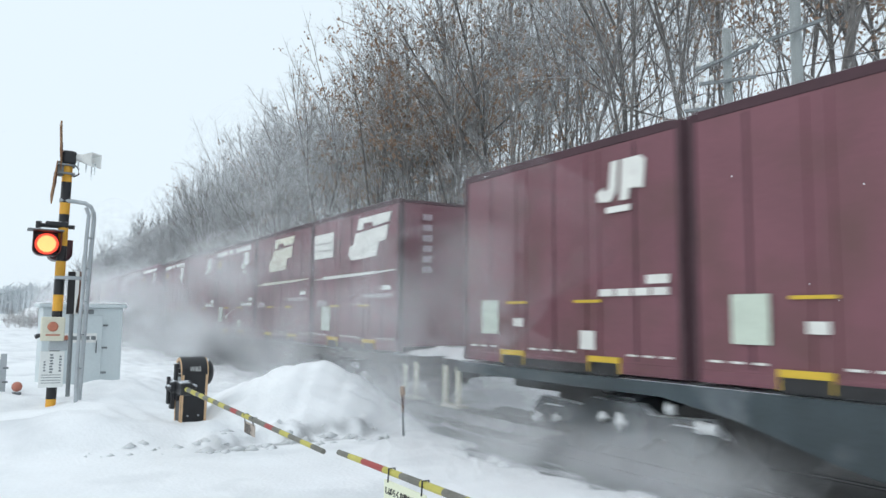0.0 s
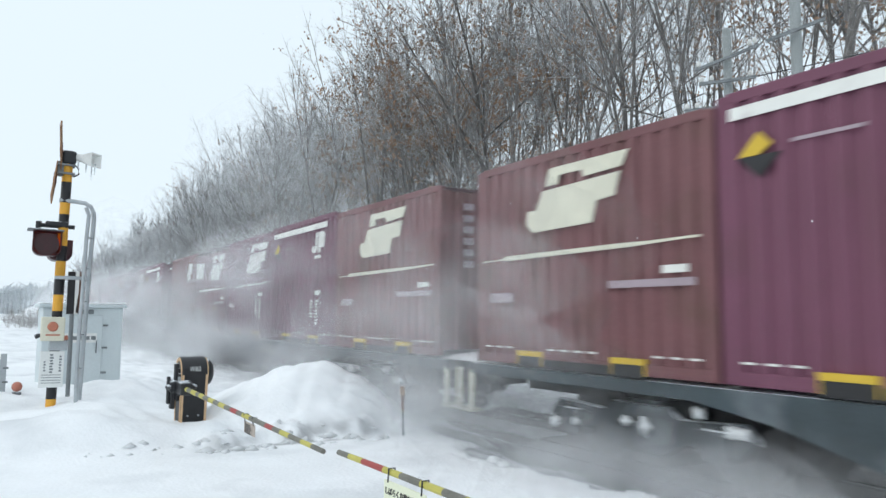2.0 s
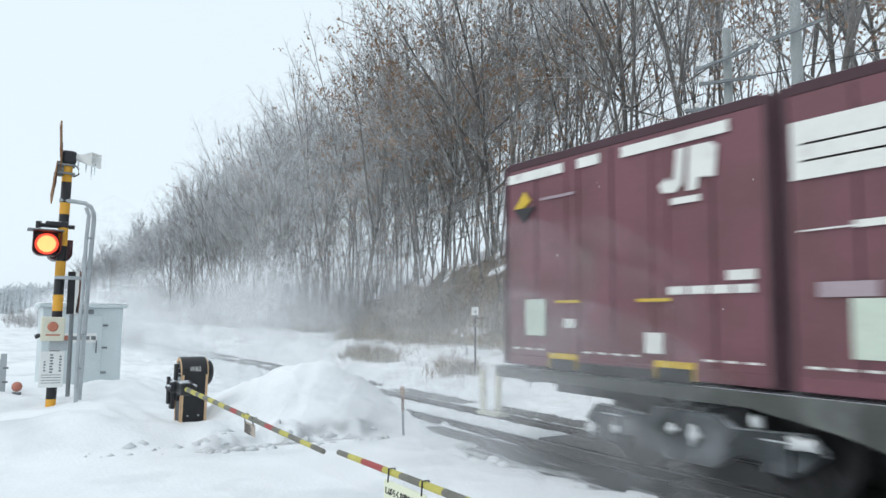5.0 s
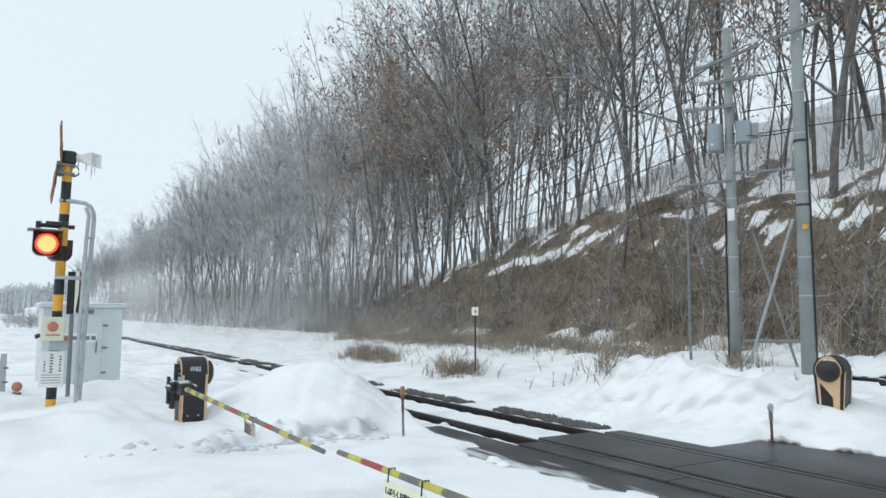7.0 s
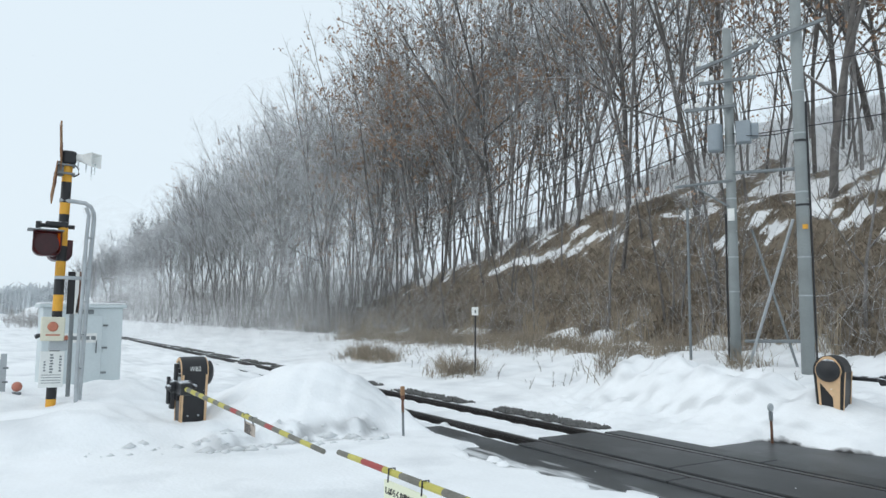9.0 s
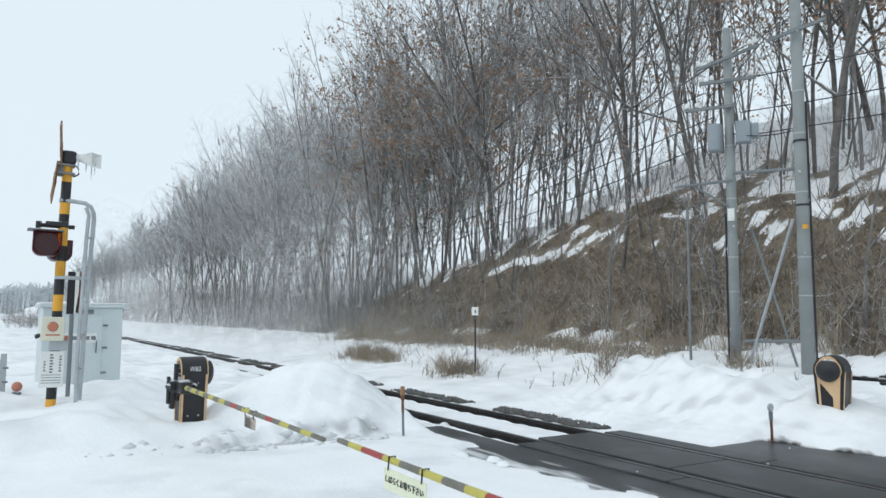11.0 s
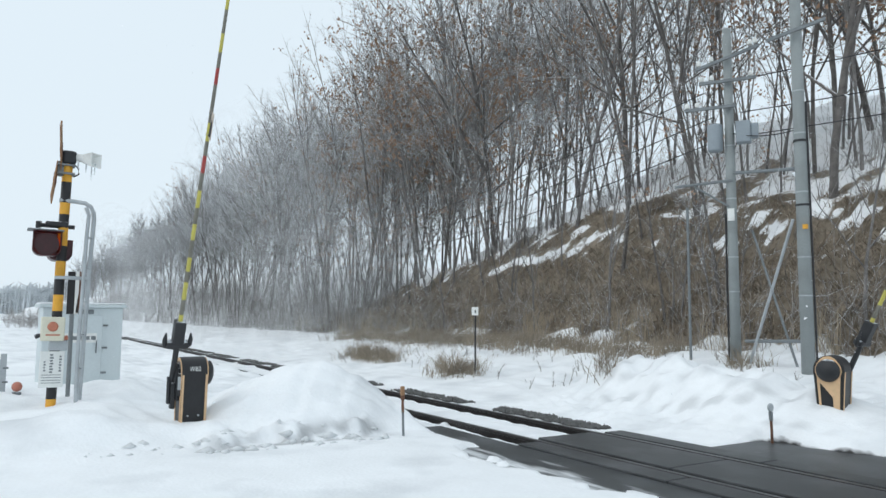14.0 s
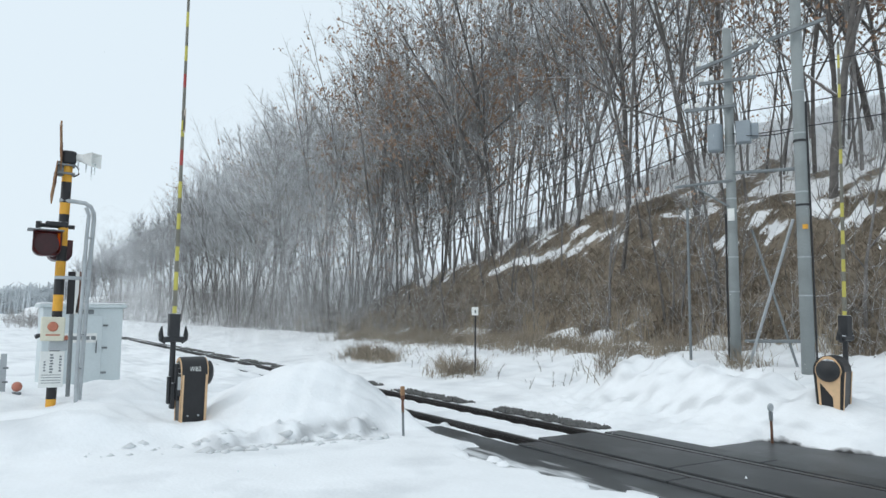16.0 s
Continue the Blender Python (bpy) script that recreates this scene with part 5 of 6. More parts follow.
# the nearer trees: kind, place, size, lean
NEAR_TREES = [(4, -10.9, 12.4, 1.05, (2, -6)), (3, -15.2, 12.2, 1.05, (2, -4)), (14, -16.7, 10.4, 1.1, (5, -7)), (3, -18.4, 12.5, 1.1, (4, 5)), (8, -20.6, 12.0, 1.05, (6, -10)),
              (14, -22.8, 13.2, 1.05, (4, -5)), (8, -26.0, 11.8, 1.05, (7, -4)), (5, -29.8, 11.6, 1.1, (8, -3)), (4, -28.0, 13.5, 1.1, (5, 2)), (8, -33.0, 12.2, 1.05, (6, 2)),
              (5, -34.5, 12.8, 1.1, (4, -3)), (4, -38.9, 11.8, 1.15, (4, 2)), (9, -38.0, 13.6, 1.15, (5, -3)), (9, -33.0, 14.5, 1.15, (4, 4)), (3, -43.5, 11.6, 1.1, (6, -4)),
              (2, -47.5, 13.2, 1.0, (2, 0)), (0, -51.0, 13.0, 1.0, (4, -4)), (1, -56.0, 13.0, 0.95, (3, 3)), (0, -66.0, 13.4, 1.0, (5, -8)), (1, -77.0, 13.0, 0.95, (3, 0)),
              (2, -92.0, 13.0, 1.05, (3, -2)), (0, -100.0, 13.0, 0.9, (3, 4)), (1, -126.0, 13.0, 0.9, (3, 0)), (0, -160.0, 13.0, 0.95, (3, 0)),
              (5, -7.4, 13.6, 1.05, (2, 4)), (14, -13.3, 15.6, 1.1, (1, 2)), (4, -8.9, 16.0, 1.0, (0, -3)), (5, -6.0, 12.7, 1.05, (2, -4)), (4, -9.4, 13.9, 1.1, (1, 3)), (5, -12.0, 14.4, 1.1, (2, -3)),
              (7, -15.6, 8.6, 0.9, (6, -6)), (7, -18.9, 8.6, 0.85, (4, 4)), (6, -12.4, 9.6, 0.85, (5, 0)), (0, -26.0, 17.0, 0.95, (2, 2)), (1, -31.0, 17.5, 0.95, (2, -2))]


# ---- trees ----
def frustums(segments, sides):
    """Tapered tubes for many segments (p0, p1, r0, r1) at once."""
    seg = np.array([(*a, *b, r, s) for a, b, r, s in segments], dtype=float)
    p0, p1, r0, r1 = seg[:, :3], seg[:, 3:6], seg[:, 6:7], seg[:, 7:8]
    d = p1 - p0
    d = d / np.maximum(np.linalg.norm(d, axis=1, keepdims=True), 1e-6)
    ref = np.where(np.abs(d[:, 2:3]) < 0.9, np.array([[0.0, 0, 1]]), np.array([[1.0, 0, 0]]))
    a = np.cross(d, ref)
    a = a / np.linalg.norm(a, axis=1, keepdims=True)
    b = np.cross(d, a)
    rings = []
    for p, r in ((p0, r0), (p1, r1)):
        for k in range(sides):
            t = k * 2 * np.pi / sides
            rings.append(p + (a * np.cos(t) + b * np.sin(t)) * r)
    v = np.stack(rings, axis=1)
    n = len(seg)
    base = (np.arange(n) * 2 * sides)[:, None]
    f = []
    for k in range(sides):
        k2 = (k + 1) % sides
        f += [np.concatenate([base + k, base + k2, base + sides + k2], 1), np.concatenate([base + k, base + sides + k2, base + sides + k], 1)]
    return v.reshape(-1, 3), np.concatenate(f)


def spikes(segments):
    """Three-sided twigs (p0, p1, r) that run out to a point."""
    seg = np.array([(*a, *b, r) for a, b, r in segments], dtype=float)
    p0, p1, r = seg[:, :3], seg[:, 3:6], seg[:, 6:7]
    d = p1 - p0
    d = d / np.maximum(np.linalg.norm(d, axis=1, keepdims=True), 1e-6)
    a = np.cross(d, np.where(np.abs(d[:, 2:3]) < 0.9, np.array([[0.0, 0, 1]]), np.array([[1.0, 0, 0]])))
    a = a / np.linalg.norm(a, axis=1, keepdims=True)
    b = np.cross(d, a)
    v = np.stack([p0 + (a * math.cos(t) + b * math.sin(t)) * r for t in (0.0, 2.094, 4.189)] + [p1], axis=1)
    i = (np.arange(len(seg)) * 4)[:, None]
    f = np.concatenate([np.concatenate([i, i + 1, i + 3], 1), np.concatenate([i + 1, i + 2, i + 3], 1), np.concatenate([i + 2, i, i + 3], 1)])
    return v.reshape(-1, 3), f


def grow(rs, h, fork, limbs, angle, reach, branches, twigs, thin, stout):
    """Wood, fine branches and pointed twigs of a bare tree of height h: a straight stem, ascending limbs, and fans of straight twigs."""
    wood, fine, tips = [], [], []

    def unit(v):
        return v / np.linalg.norm(v)

    def aside(d, deg, az):
        """A direction deg off d, turned az round it."""
        e = unit(np.cross(d, np.array([0.31, 0.17, 0.05]) if abs(d[2]) > 0.9 else np.array([0, 0, 1.0])))
        g = np.cross(d, e)
        return unit(d * math.cos(radians(deg)) + (e * math.cos(az) + g * math.sin(az)) * math.sin(radians(deg)))

    def shoot(p, d, length, r0, r1, n, wander, lift, out):
        pts, ds = [np.array(p)], [d]
        for i in range(n):
            d = unit(d + rs.normal(0, wander, 3) + np.array([0, 0, lift]))
            q = pts[-1] + d * length / n
            out.append((pts[-1], q, r0 + (r1 - r0) * i / n, r0 + (r1 - r0) * (i + 1) / n))
            pts.append(q)
            ds.append(d)
        return pts, ds

    def on(pts, ds, u):
        k = min(int(u * (len(pts) - 1)), len(pts) - 2)
        w = u * (len(pts) - 1) - k
        return pts[k] * (1 - w) + pts[k + 1] * w, ds[k + 1]

    def spray(p, d, length, n):
        """A fine branch with its fan of twigs."""
        pts, ds = shoot(p, d, length, thin * 1.5, thin * 0.8, 2, 0.07, 0.02, fine)
        az = rs.uniform(0, 6.28)
        tips.append((pts[-1], pts[-1] + ds[-1] * length * 0.3, thin * 0.8))
        for j in range(n):
            w = 0.12 + 0.88 * (j + rs.rand()) / n
            q, e = on(pts, ds, min(w, 0.999))
            az += 2.4 + rs.normal(0, 0.4)
            t = aside(e, rs.uniform(22, 48), az)
            ln = length * (0.3 + 0.3 * (1 - w)) * rs.uniform(0.7, 1.2)
            tips.append((q, q + t * ln, thin * 0.8))
            for _ in range(2):
                u = aside(t, rs.uniform(20, 45), rs.uniform(0, 6.28))
                o = q + t * ln * rs.uniform(0.25, 0.75)
                tips.append((o, o + u * ln * rs.uniform(0.35, 0.6), thin * 0.6))

    def limb(p, d, length, r, n):
        pts, ds = shoot(p, d, length, r, max(r * 0.25, thin * 1.4), 4, 0.075, 0.05, wood)
        az = rs.uniform(0, 6.28)
        spray(pts[-1], ds[-1], length * 0.3, twigs)
        for j in range(n):
            v = 0.18 + 0.8 * (j + rs.rand()) / n
            q, e = on(pts, ds, min(v, 0.999))
            az += 2.4 + rs.normal(0, 0.3)
            spray(q, aside(e, rs.uniform(24, 46), az), length * (0.2 + 0.34 * (1 - v)) * rs.uniform(0.75, 1.2), twigs)

    r = (0.0068 * h + 0.02) * stout
    base = np.zeros(3)
    wood.append((base - np.array([0, 0, 0.5]), base, r * 1.4, r * 1.12))
    pts, ds = shoot(base, unit(np.array([rs.normal(0, 0.05), rs.normal(0, 0.05), 1.0])), h * 0.93, r * 1.12, thin * 2, 9, 0.05, 0.05, wood)
    spray(pts[-1], ds[-1], h * 0.08, twigs)
    az = rs.uniform(0, 6.28)
    for i in range(limbs):
        u = fork + (0.96 - fork) * ((i + rs.rand()) / limbs) ** 0.85
        q, e = on(pts, ds, min(u, 0.97))
        az += 2.4 + rs.normal(0, 0.35)
        away = angle * (1.15 - 0.5 * u) * rs.uniform(0.75, 1.2)
        length = h * (reach * (1 - u) ** 0.75 + 0.07) * rs.uniform(0.85, 1.15)
        if i in (1, 3):
            away, length = away * 0.5, h * (0.97 - u) * 0.9
        limb(q, aside(e, away, az), length, max(r * (1.12 - u) * (0.8 if i in (1, 3) else 0.55), thin * 2), branches + (2 if i in (1, 3) else 0))
    return wood, fine, tips


def make_tree(name, label, seed, h, fork, limbs, angle, reach, branches, twigs, thin, bark, twig, leaves=0, sides=6, stout=1.0):
    rs = np.random.RandomState(seed)
    wood, fine, tips = grow(rs, h, fork, limbs, angle, reach, branches, twigs, thin, stout)
    top = thing(name, pose(0, 0, 0), label, "tree", "trees on the bank")
    me = tri_mesh("trunk", *frustums(wood, sides))
    me.shade_smooth()
    link("trunk", me, bark, top)
    v0, f0 = frustums(fine, 3)
    v1, f1 = spikes(tips)
    link("crown", tri_mesh("crown", np.concatenate([v0, v1]), np.concatenate([f0, f1 + len(v0)])), twig, top, "tangle of fine bare twigs")
    if leaves:
        v, f = [], []
        for _ in range(leaves):
            a, b, r = tips[rs.randint(len(tips))]
            if b[2] > h * rs.uniform(0.5, 0.85) and rs.rand() < 0.85:
                continue
            for _ in range(rs.randint(1, 5)):
                u = rs.normal(0, 1, 3)
                u[2] = -abs(u[2]) - 0.4
                u = u / np.linalg.norm(u)
                w = np.cross(u, rs.normal(0, 1, 3))
                w = w / np.linalg.norm(w)
                k = np.cross(u, w)
                ln, wd = rs.uniform(0.1, 0.2), rs.uniform(0.035, 0.06)
                o = b + rs.normal(0, 0.09, 3)
                i = len(v)
                v += [o, o + u * ln * 0.45 + w * wd + k * 0.025, o + u * ln, o + u * ln * 0.5 - w * wd + k * 0.025, o + u * ln * 0.5 - k * 0.012]
                f += [(i, i + 1, i + 4), (i + 1, i + 2, i + 4), (i + 2, i + 3, i + 4), (i + 3, i, i + 4)]
        link("leaves", tri_mesh("leaves", v, f), LEAF, top, "withered brown leaves still hanging")
    return top


GREY, OAK, YOUNG = "tall bare grey tree rimed with snow", "bare oak with withered brown leaves", "thin young bare tree on the bank"
TREES = [
    make_tree("bare_tree", GREY, 1, 16.0, 0.09, 15, 46, 0.42, 6, 6, 0.016, BARK, TWIG, sides=4, stout=0.45),
    make_tree("bare_tree", GREY, 2, 17.0, 0.08, 15, 44, 0.42, 6, 6, 0.016, BARK, TWIG, sides=4, stout=0.45),
    make_tree("bare_tree", "slender bare tree with upright frosted branches", 3, 15.0, 0.1, 15, 30, 0.4, 6, 6, 0.015, BARK, TWIG, sides=4, stout=0.45),
    make_tree("bare_tree", "bare tree with dark ascending limbs", 4, 14.0, 0.16, 13, 48, 0.44, 6, 6, 0.009, BARK_BROWN, TWIG_BROWN, stout=0.7),
    make_tree("oak_tree", OAK, 5, 13.5, 0.14, 12, 54, 0.44, 6, 5, 0.009, BARK_BROWN, TWIG_BROWN, 900, stout=0.85),
    make_tree("oak_tree", OAK, 6, 12.5, 0.12, 12, 54, 0.44, 6, 5, 0.009, BARK_BROWN, TWIG_BROWN, 1350, stout=0.6),
    make_tree("young_tree", YOUNG, 7, 7.5, 0.25, 7, 40, 0.4, 3, 4, 0.007, BARK_BROWN, TWIG_BROWN, 60, sides=5, stout=0.8),
    make_tree("young_tree", YOUNG, 8, 6.0, 0.2, 6, 36, 0.4, 3, 4, 0.007, BARK, TWIG, sides=5, stout=0.8),
    make_tree("bare_tree", "bare grey tree with fine upright branches", 9, 14.5, 0.16, 14, 42, 0.44, 6, 6, 0.010, BARK, TWIG, stout=0.5),
    make_tree("oak_tree", OAK, 10, 13.5, 0.12, 13, 48, 0.44, 5, 5, 0.014, BARK_BROWN, TWIG_BROWN, 800, sides=4, stout=0.45),
    make_tree("bare_tree", "distant bare tree in grey haze", 11, 15.5, 0.22, 12, 46, 0.42, 4, 5, 0.024, BARK, TWIG_PALE, sides=4, stout=0.7),
    make_tree("bare_tree", "distant bare tree in grey haze", 12, 14.5, 0.2, 12, 44, 0.42, 4, 5, 0.024, BARK, TWIG_PALE, sides=4, stout=0.7),
    make_tree("pole_tree", "slender bare pole-like tree in the wood", 14, 10.0, 0.14, 9, 44, 0.36, 3, 4, 0.009, BARK, TWIG, 240, sides=5, stout=0.5),
    make_tree("pole_tree", "slender bare pole-like tree in the wood", 15, 11.0, 0.16, 8, 42, 0.36, 3, 4, 0.011, BARK, TWIG, sides=4, stout=0.5),
    make_tree("bare_tree", "bare tree with many fine dark twigs", 13, 14.0, 0.14, 14, 48, 0.46, 6, 6, 0.009, BARK_BROWN, TWIG_BROWN, stout=0.5),
]
TALL = [16.0, 17.0, 15.0, 14.0, 13.5, 12.5, 7.5, 6.0, 14.5, 13.5, 15.5, 14.5, 10.0, 11.0, 14.0]
tree_used = set()


def plant(k, x, y, s, turn, lean=(0, 0), share=1.0):
    """Plants a copy of tree k; the wood's canopy rises evenly up the slope."""
    if x < -24:
        s = min(s, (1.6 + np.interp(x, [-60, -42, -26], [0.865, 0.865, 0.92]) * share * (y + 6.6) - float(ground_z(x, y))) / TALL[k])
    m = Matrix.LocRotScale((x, y, float(ground_z(x, y)) - 0.1), Euler((radians(lean[0]), radians(lean[1]), radians(turn))), (s, s, s))
    if k in tree_used:
        return copy_thing(TREES[k], m)
    tree_used.add(k)
    TREES[k].matrix_basis = m
    return TREES[k]


rs = np.random.RandomState(11)
spots = []
for k, x, y, s, lean in NEAR_TREES:
    plant(k, x, y, s, rs.uniform(0, 360), lean)
    spots.append((x, y))
for x0, x1, y0, y1, want, kinds, odds in (
        (-32, -7, 13.4, 22, 10, [8, 14, 4, 5], [0.4, 0.3, 0.15, 0.15]),
        (-78, -30, 10.5, 20, 46, [0, 1, 2, 8, 9], [0.22, 0.22, 0.18, 0.08, 0.3]),
        (-215, -70, 8.2, 12, 40, [10, 11], [0.5, 0.5]),
        (-72, -44, 8.4, 11, 18, [0, 1, 2, 9], [0.3, 0.3, 0.25, 0.15]),
        (-230, -78, 12, 22, 36, [10, 11], [0.5, 0.5]),
        (-46, -24, 10.8, 19, 32, [12, 13], [0.8, 0.2]),
        (-24, -7, 12.4, 24, 36, [12, 13], [0.85, 0.15]),
        (-80, -40, 10, 18, 30, [12, 13], [0.2, 0.8])):
    count = 0
    for _ in range(4000):
        if count >= want:
            break
        x, y = x1 - (x1 - x0) * rs.rand() ** 1.25, y0 + (y1 - y0) * rs.rand()
        gap = 1.3 + 0.012 * abs(x) if kinds[0] != 12 else 0.6
        if any((x - a) ** 2 + (y - b) ** 2 < gap ** 2 for a, b in spots):
            continue
        spots.append((x, y))
        plant(int(rs.choice(kinds, p=odds)), x, y, rs.uniform(0.85, 1.15), rs.uniform(0, 360), (rs.uniform(-2, 9), rs.uniform(-8, 8)), rs.uniform(0.84, 1.0))
        count += 1
for _ in range(46):
    x, y = -8 - 42 * rs.rand(), rs.uniform(8.2, 12.5)
    plant(int(rs.choice([6, 7])), x, y, rs.uniform(0.5, 0.95), rs.uniform(0, 360), (rs.uniform(0, 10), rs.uniform(-8, 8)))

for _ in range(24):
    x, y = -9 - 26 * rs.rand() ** 0.7, rs.uniform(11.6, 16.5)
    plant(int(rs.choice([6, 7])), x, y, rs.uniform(0.55, 0.95), rs.uniform(0, 360), (rs.uniform(-4, 8), rs.uniform(-8, 8)))


# ---- dry grass, reeds and brush ----
def blades(name, label, n, place, h0, h1, w, mat_, seed, bend=0.4):
    rs = np.random.RandomState(seed)
    x, y = place(rs, n)
    z = ground_z(x, y) - 0.03
    h = rs.uniform(h0, h1, len(x))
    a, b = rs.uniform(0, 2 * np.pi, len(x)), rs.uniform(0, 2 * np.pi, len(x))
    lean = rs.uniform(0.1, bend, len(x)) * h
    wx, wy = np.cos(a) * w, np.sin(a) * w
    lx, ly = np.cos(b) * lean, np.sin(b) * lean
    v = np.stack([np.stack([x - wx, y - wy, z], 1), np.stack([x + wx, y + wy, z], 1),
                  np.stack([x + lx * 0.4 + wx * 0.8, y + ly * 0.4 + wy * 0.8, z + h * 0.6], 1), np.stack([x + lx * 0.4 - wx * 0.8, y + ly * 0.4 - wy * 0.8, z + h * 0.6], 1),
                  np.stack([x + lx, y + ly, z + h], 1)], axis=1).reshape(-1, 3)
    i = (np.arange(len(x)) * 5)[:, None]
    f = np.concatenate([np.concatenate([i, i + 1, i + 2], 1), np.concatenate([i, i + 2, i + 3], 1), np.concatenate([i + 3, i + 2, i + 4], 1)])
    tagged(link(name, tri_mesh(name, v, f), mat_), label, "grass", kind="stuff")


def on_bank(rs, n):
    x, y = -6 - 38 * rs.rand(n) ** 1.2, rs.uniform(8.0, 13.0, n)
    keep = litter(x, y) > rs.rand(n) * 0.9 + 0.15
    return x[keep], y[keep]


def at_toe(rs, n):
    x, y = -6 - 34 * rs.rand(n), 7.9 + np.abs(rs.normal(0, 0.5, n))
    keep = waves(x, y, 1.6, 31) + 0.6 * waves(x, y, 5, 32) + rs.normal(0, 0.3, n) > 0.45
    return x[keep], y[keep]


def in_tufts(rs, n):
    cs = [(-21.5, 3.9, 1.0, 0.28), (-20.4, 3.5, 0.8, 0.25), (-22.3, 3.9, 0.6, 0.2), (-15.4, 3.1, 0.5, 0.2), (-15.9, 3.5, 0.6, 0.22), (-14.8, 3.2, 0.3, 0.15), (-19, 6.6, 2.5, 0.5), (-9.7, 2.75, 0.2, 0.1), (-10.0, 3.0, 0.15, 0.1), (-9.0, 5.9, 0.25, 0.2), (-26, 6.8, 2.5, 0.5), (-13.2, 6.6, 1.2, 0.4)]
    cs = np.array(cs)
    c = cs[rs.choice(len(cs), size=n, p=cs[:, 2] * cs[:, 3] / np.sum(cs[:, 2] * cs[:, 3]))]
    x, y = c[:, 0] + rs.uniform(-1.6, 1.6, n) * c[:, 2], c[:, 1] + rs.normal(0, 1, n) * c[:, 3]
    keep = waves(x, y, 0.7, 71) + rs.normal(0, 0.35, n) > -0.15
    return x[keep], y[keep]


blades("bank_grass", "matted dry brown grass and leaves on the bank", 64000, on_bank, 0.06, 0.22, 0.014, GRASS, 41, 2.2)
blades("reeds", "tall pale dry reeds at the foot of the bank", 5200, at_toe, 0.35, 1.3, 0.0055, REED, 42, 0.45)
blades("grass_tufts", "dry grass tufts standing out of the snow", 20000, in_tufts, 0.12, 0.48, 0.007, TUFT, 43, 1.5)


# brush: thin crooked stems
def brush(name, label, n, place, seed, h0, h1):
    rs = np.random.RandomState(seed)
    x, y = place(rs, n)
    segs = []
    for a, b in zip(x, y):
        p = np.array([a, b, float(ground_z(a, b)) - 0.05])
        h = rs.uniform(h0, h1)
        d = np.array([rs.normal(0, 0.25), rs.normal(0, 0.25), 1.0])
        for i in range(3):
            d = d + rs.normal(0, 0.18, 3)
            e = p + d / np.linalg.norm(d) * h / 3
            segs.append((p, e, 0.011 - 0.003 * i, 0.008 - 0.003 * i))
            for _ in range(2):
                s = d + rs.normal(0, 0.55, 3)
                segs.append((p, p + s / np.linalg.norm(s) * h * rs.uniform(0.15, 0.35), 0.006, 0.003))
            p = e
    tagged(link(name, tri_mesh(name, *frustums(segs, 3)), TWIG_BROWN), label, "brush", kind="stuff")


brush("bank_brush", "bare thin brush along the foot of the bank", 900, lambda rs, n: (-6 - 50 * rs.rand(n), 7.8 + np.abs(rs.normal(0, 1.2, n))), 51, 0.6, 2.2)
brush("forest_brush", "dense bare undergrowth along the far woods", 3000, lambda rs, n: (-34 - 120 * rs.rand(n) ** 1.2, 7.7 + 5 * rs.rand(n)), 52, 1.2, 4.5)
brush("slope_brush", "bare thin saplings and brush on the snowy slope", 420, lambda rs, n: (-6 - 22 * rs.rand(n), 11.2 + 7 * rs.rand(n)), 55, 0.6, 2.6)
brush("snow_stems", "small dry stems poking through the snow", 150, lambda rs, n: (-7 - 17 * rs.rand(n), 2.6 + 5 * rs.rand(n)), 54, 0.12, 0.5)
brush("field_brush", "low bare scrub on the snowfield", 420, lambda rs, n: (-55 - 45 * rs.rand(n), -6 + 5 * rs.rand(n)), 53, 0.6, 2.0)

# far woods across the field, as a low belt of many stems, coloured pale for haze
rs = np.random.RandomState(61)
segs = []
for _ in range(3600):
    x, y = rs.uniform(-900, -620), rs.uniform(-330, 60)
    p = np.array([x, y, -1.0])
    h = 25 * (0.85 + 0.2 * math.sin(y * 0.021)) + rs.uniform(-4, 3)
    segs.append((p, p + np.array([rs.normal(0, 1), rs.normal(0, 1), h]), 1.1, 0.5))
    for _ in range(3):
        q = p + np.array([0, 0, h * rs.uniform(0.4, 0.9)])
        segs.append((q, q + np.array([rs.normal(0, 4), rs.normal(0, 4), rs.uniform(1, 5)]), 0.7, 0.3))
tagged(link("far_woods", tri_mesh("far_woods", *frustums(segs, 3)), FAR_TWIG), "distant belt of woods, haze painted in as pale grey", "woods", kind="stuff")

# snow clods along the ploughed edge of the heap
rs = np.random.RandomState(71)
v, f = [], []
for _ in range(90):
    x, y = -8.5 + rs.normal(0, 0.13), rs.uniform(-4.5, -2.2)
    if rs.rand() < 0.25:
        x, y = -8.7 + rs.normal(0, 0.15), rs.uniform(-6.0, -4.0)
    s = 0.016 + 0.075 * rs.rand() ** 3
    i = len(v)
    z = float(ground_z(x, y))
    for a in ((1, 0, 0.1), (-1, 0.1, 0), (0.1, 1, 0), (0, -1, 0.1), (0.2, 0, 0.9), (0, 0, -1)):
        v.append((x + (a[0] + rs.normal(0, 0.25)) * s, y + (a[1] + rs.normal(0, 0.25)) * s * 1.3, z + (a[2] + rs.normal(0, 0.15)) * s * 0.8))
    f += [tuple(i + k for k in t) for t in ((0, 2, 4), (2, 1, 4), (1, 3, 4), (3, 0, 4), (2, 0, 5), (1, 2, 5), (3, 1, 5), (0, 3, 5))]
clods = tri_mesh("snow_clods", v, f)
clods.shade_smooth()
tagged(link("snow_clods", clods, CHUNK), "ploughed lumps of packed grey snow", "snow", kind="stuff")


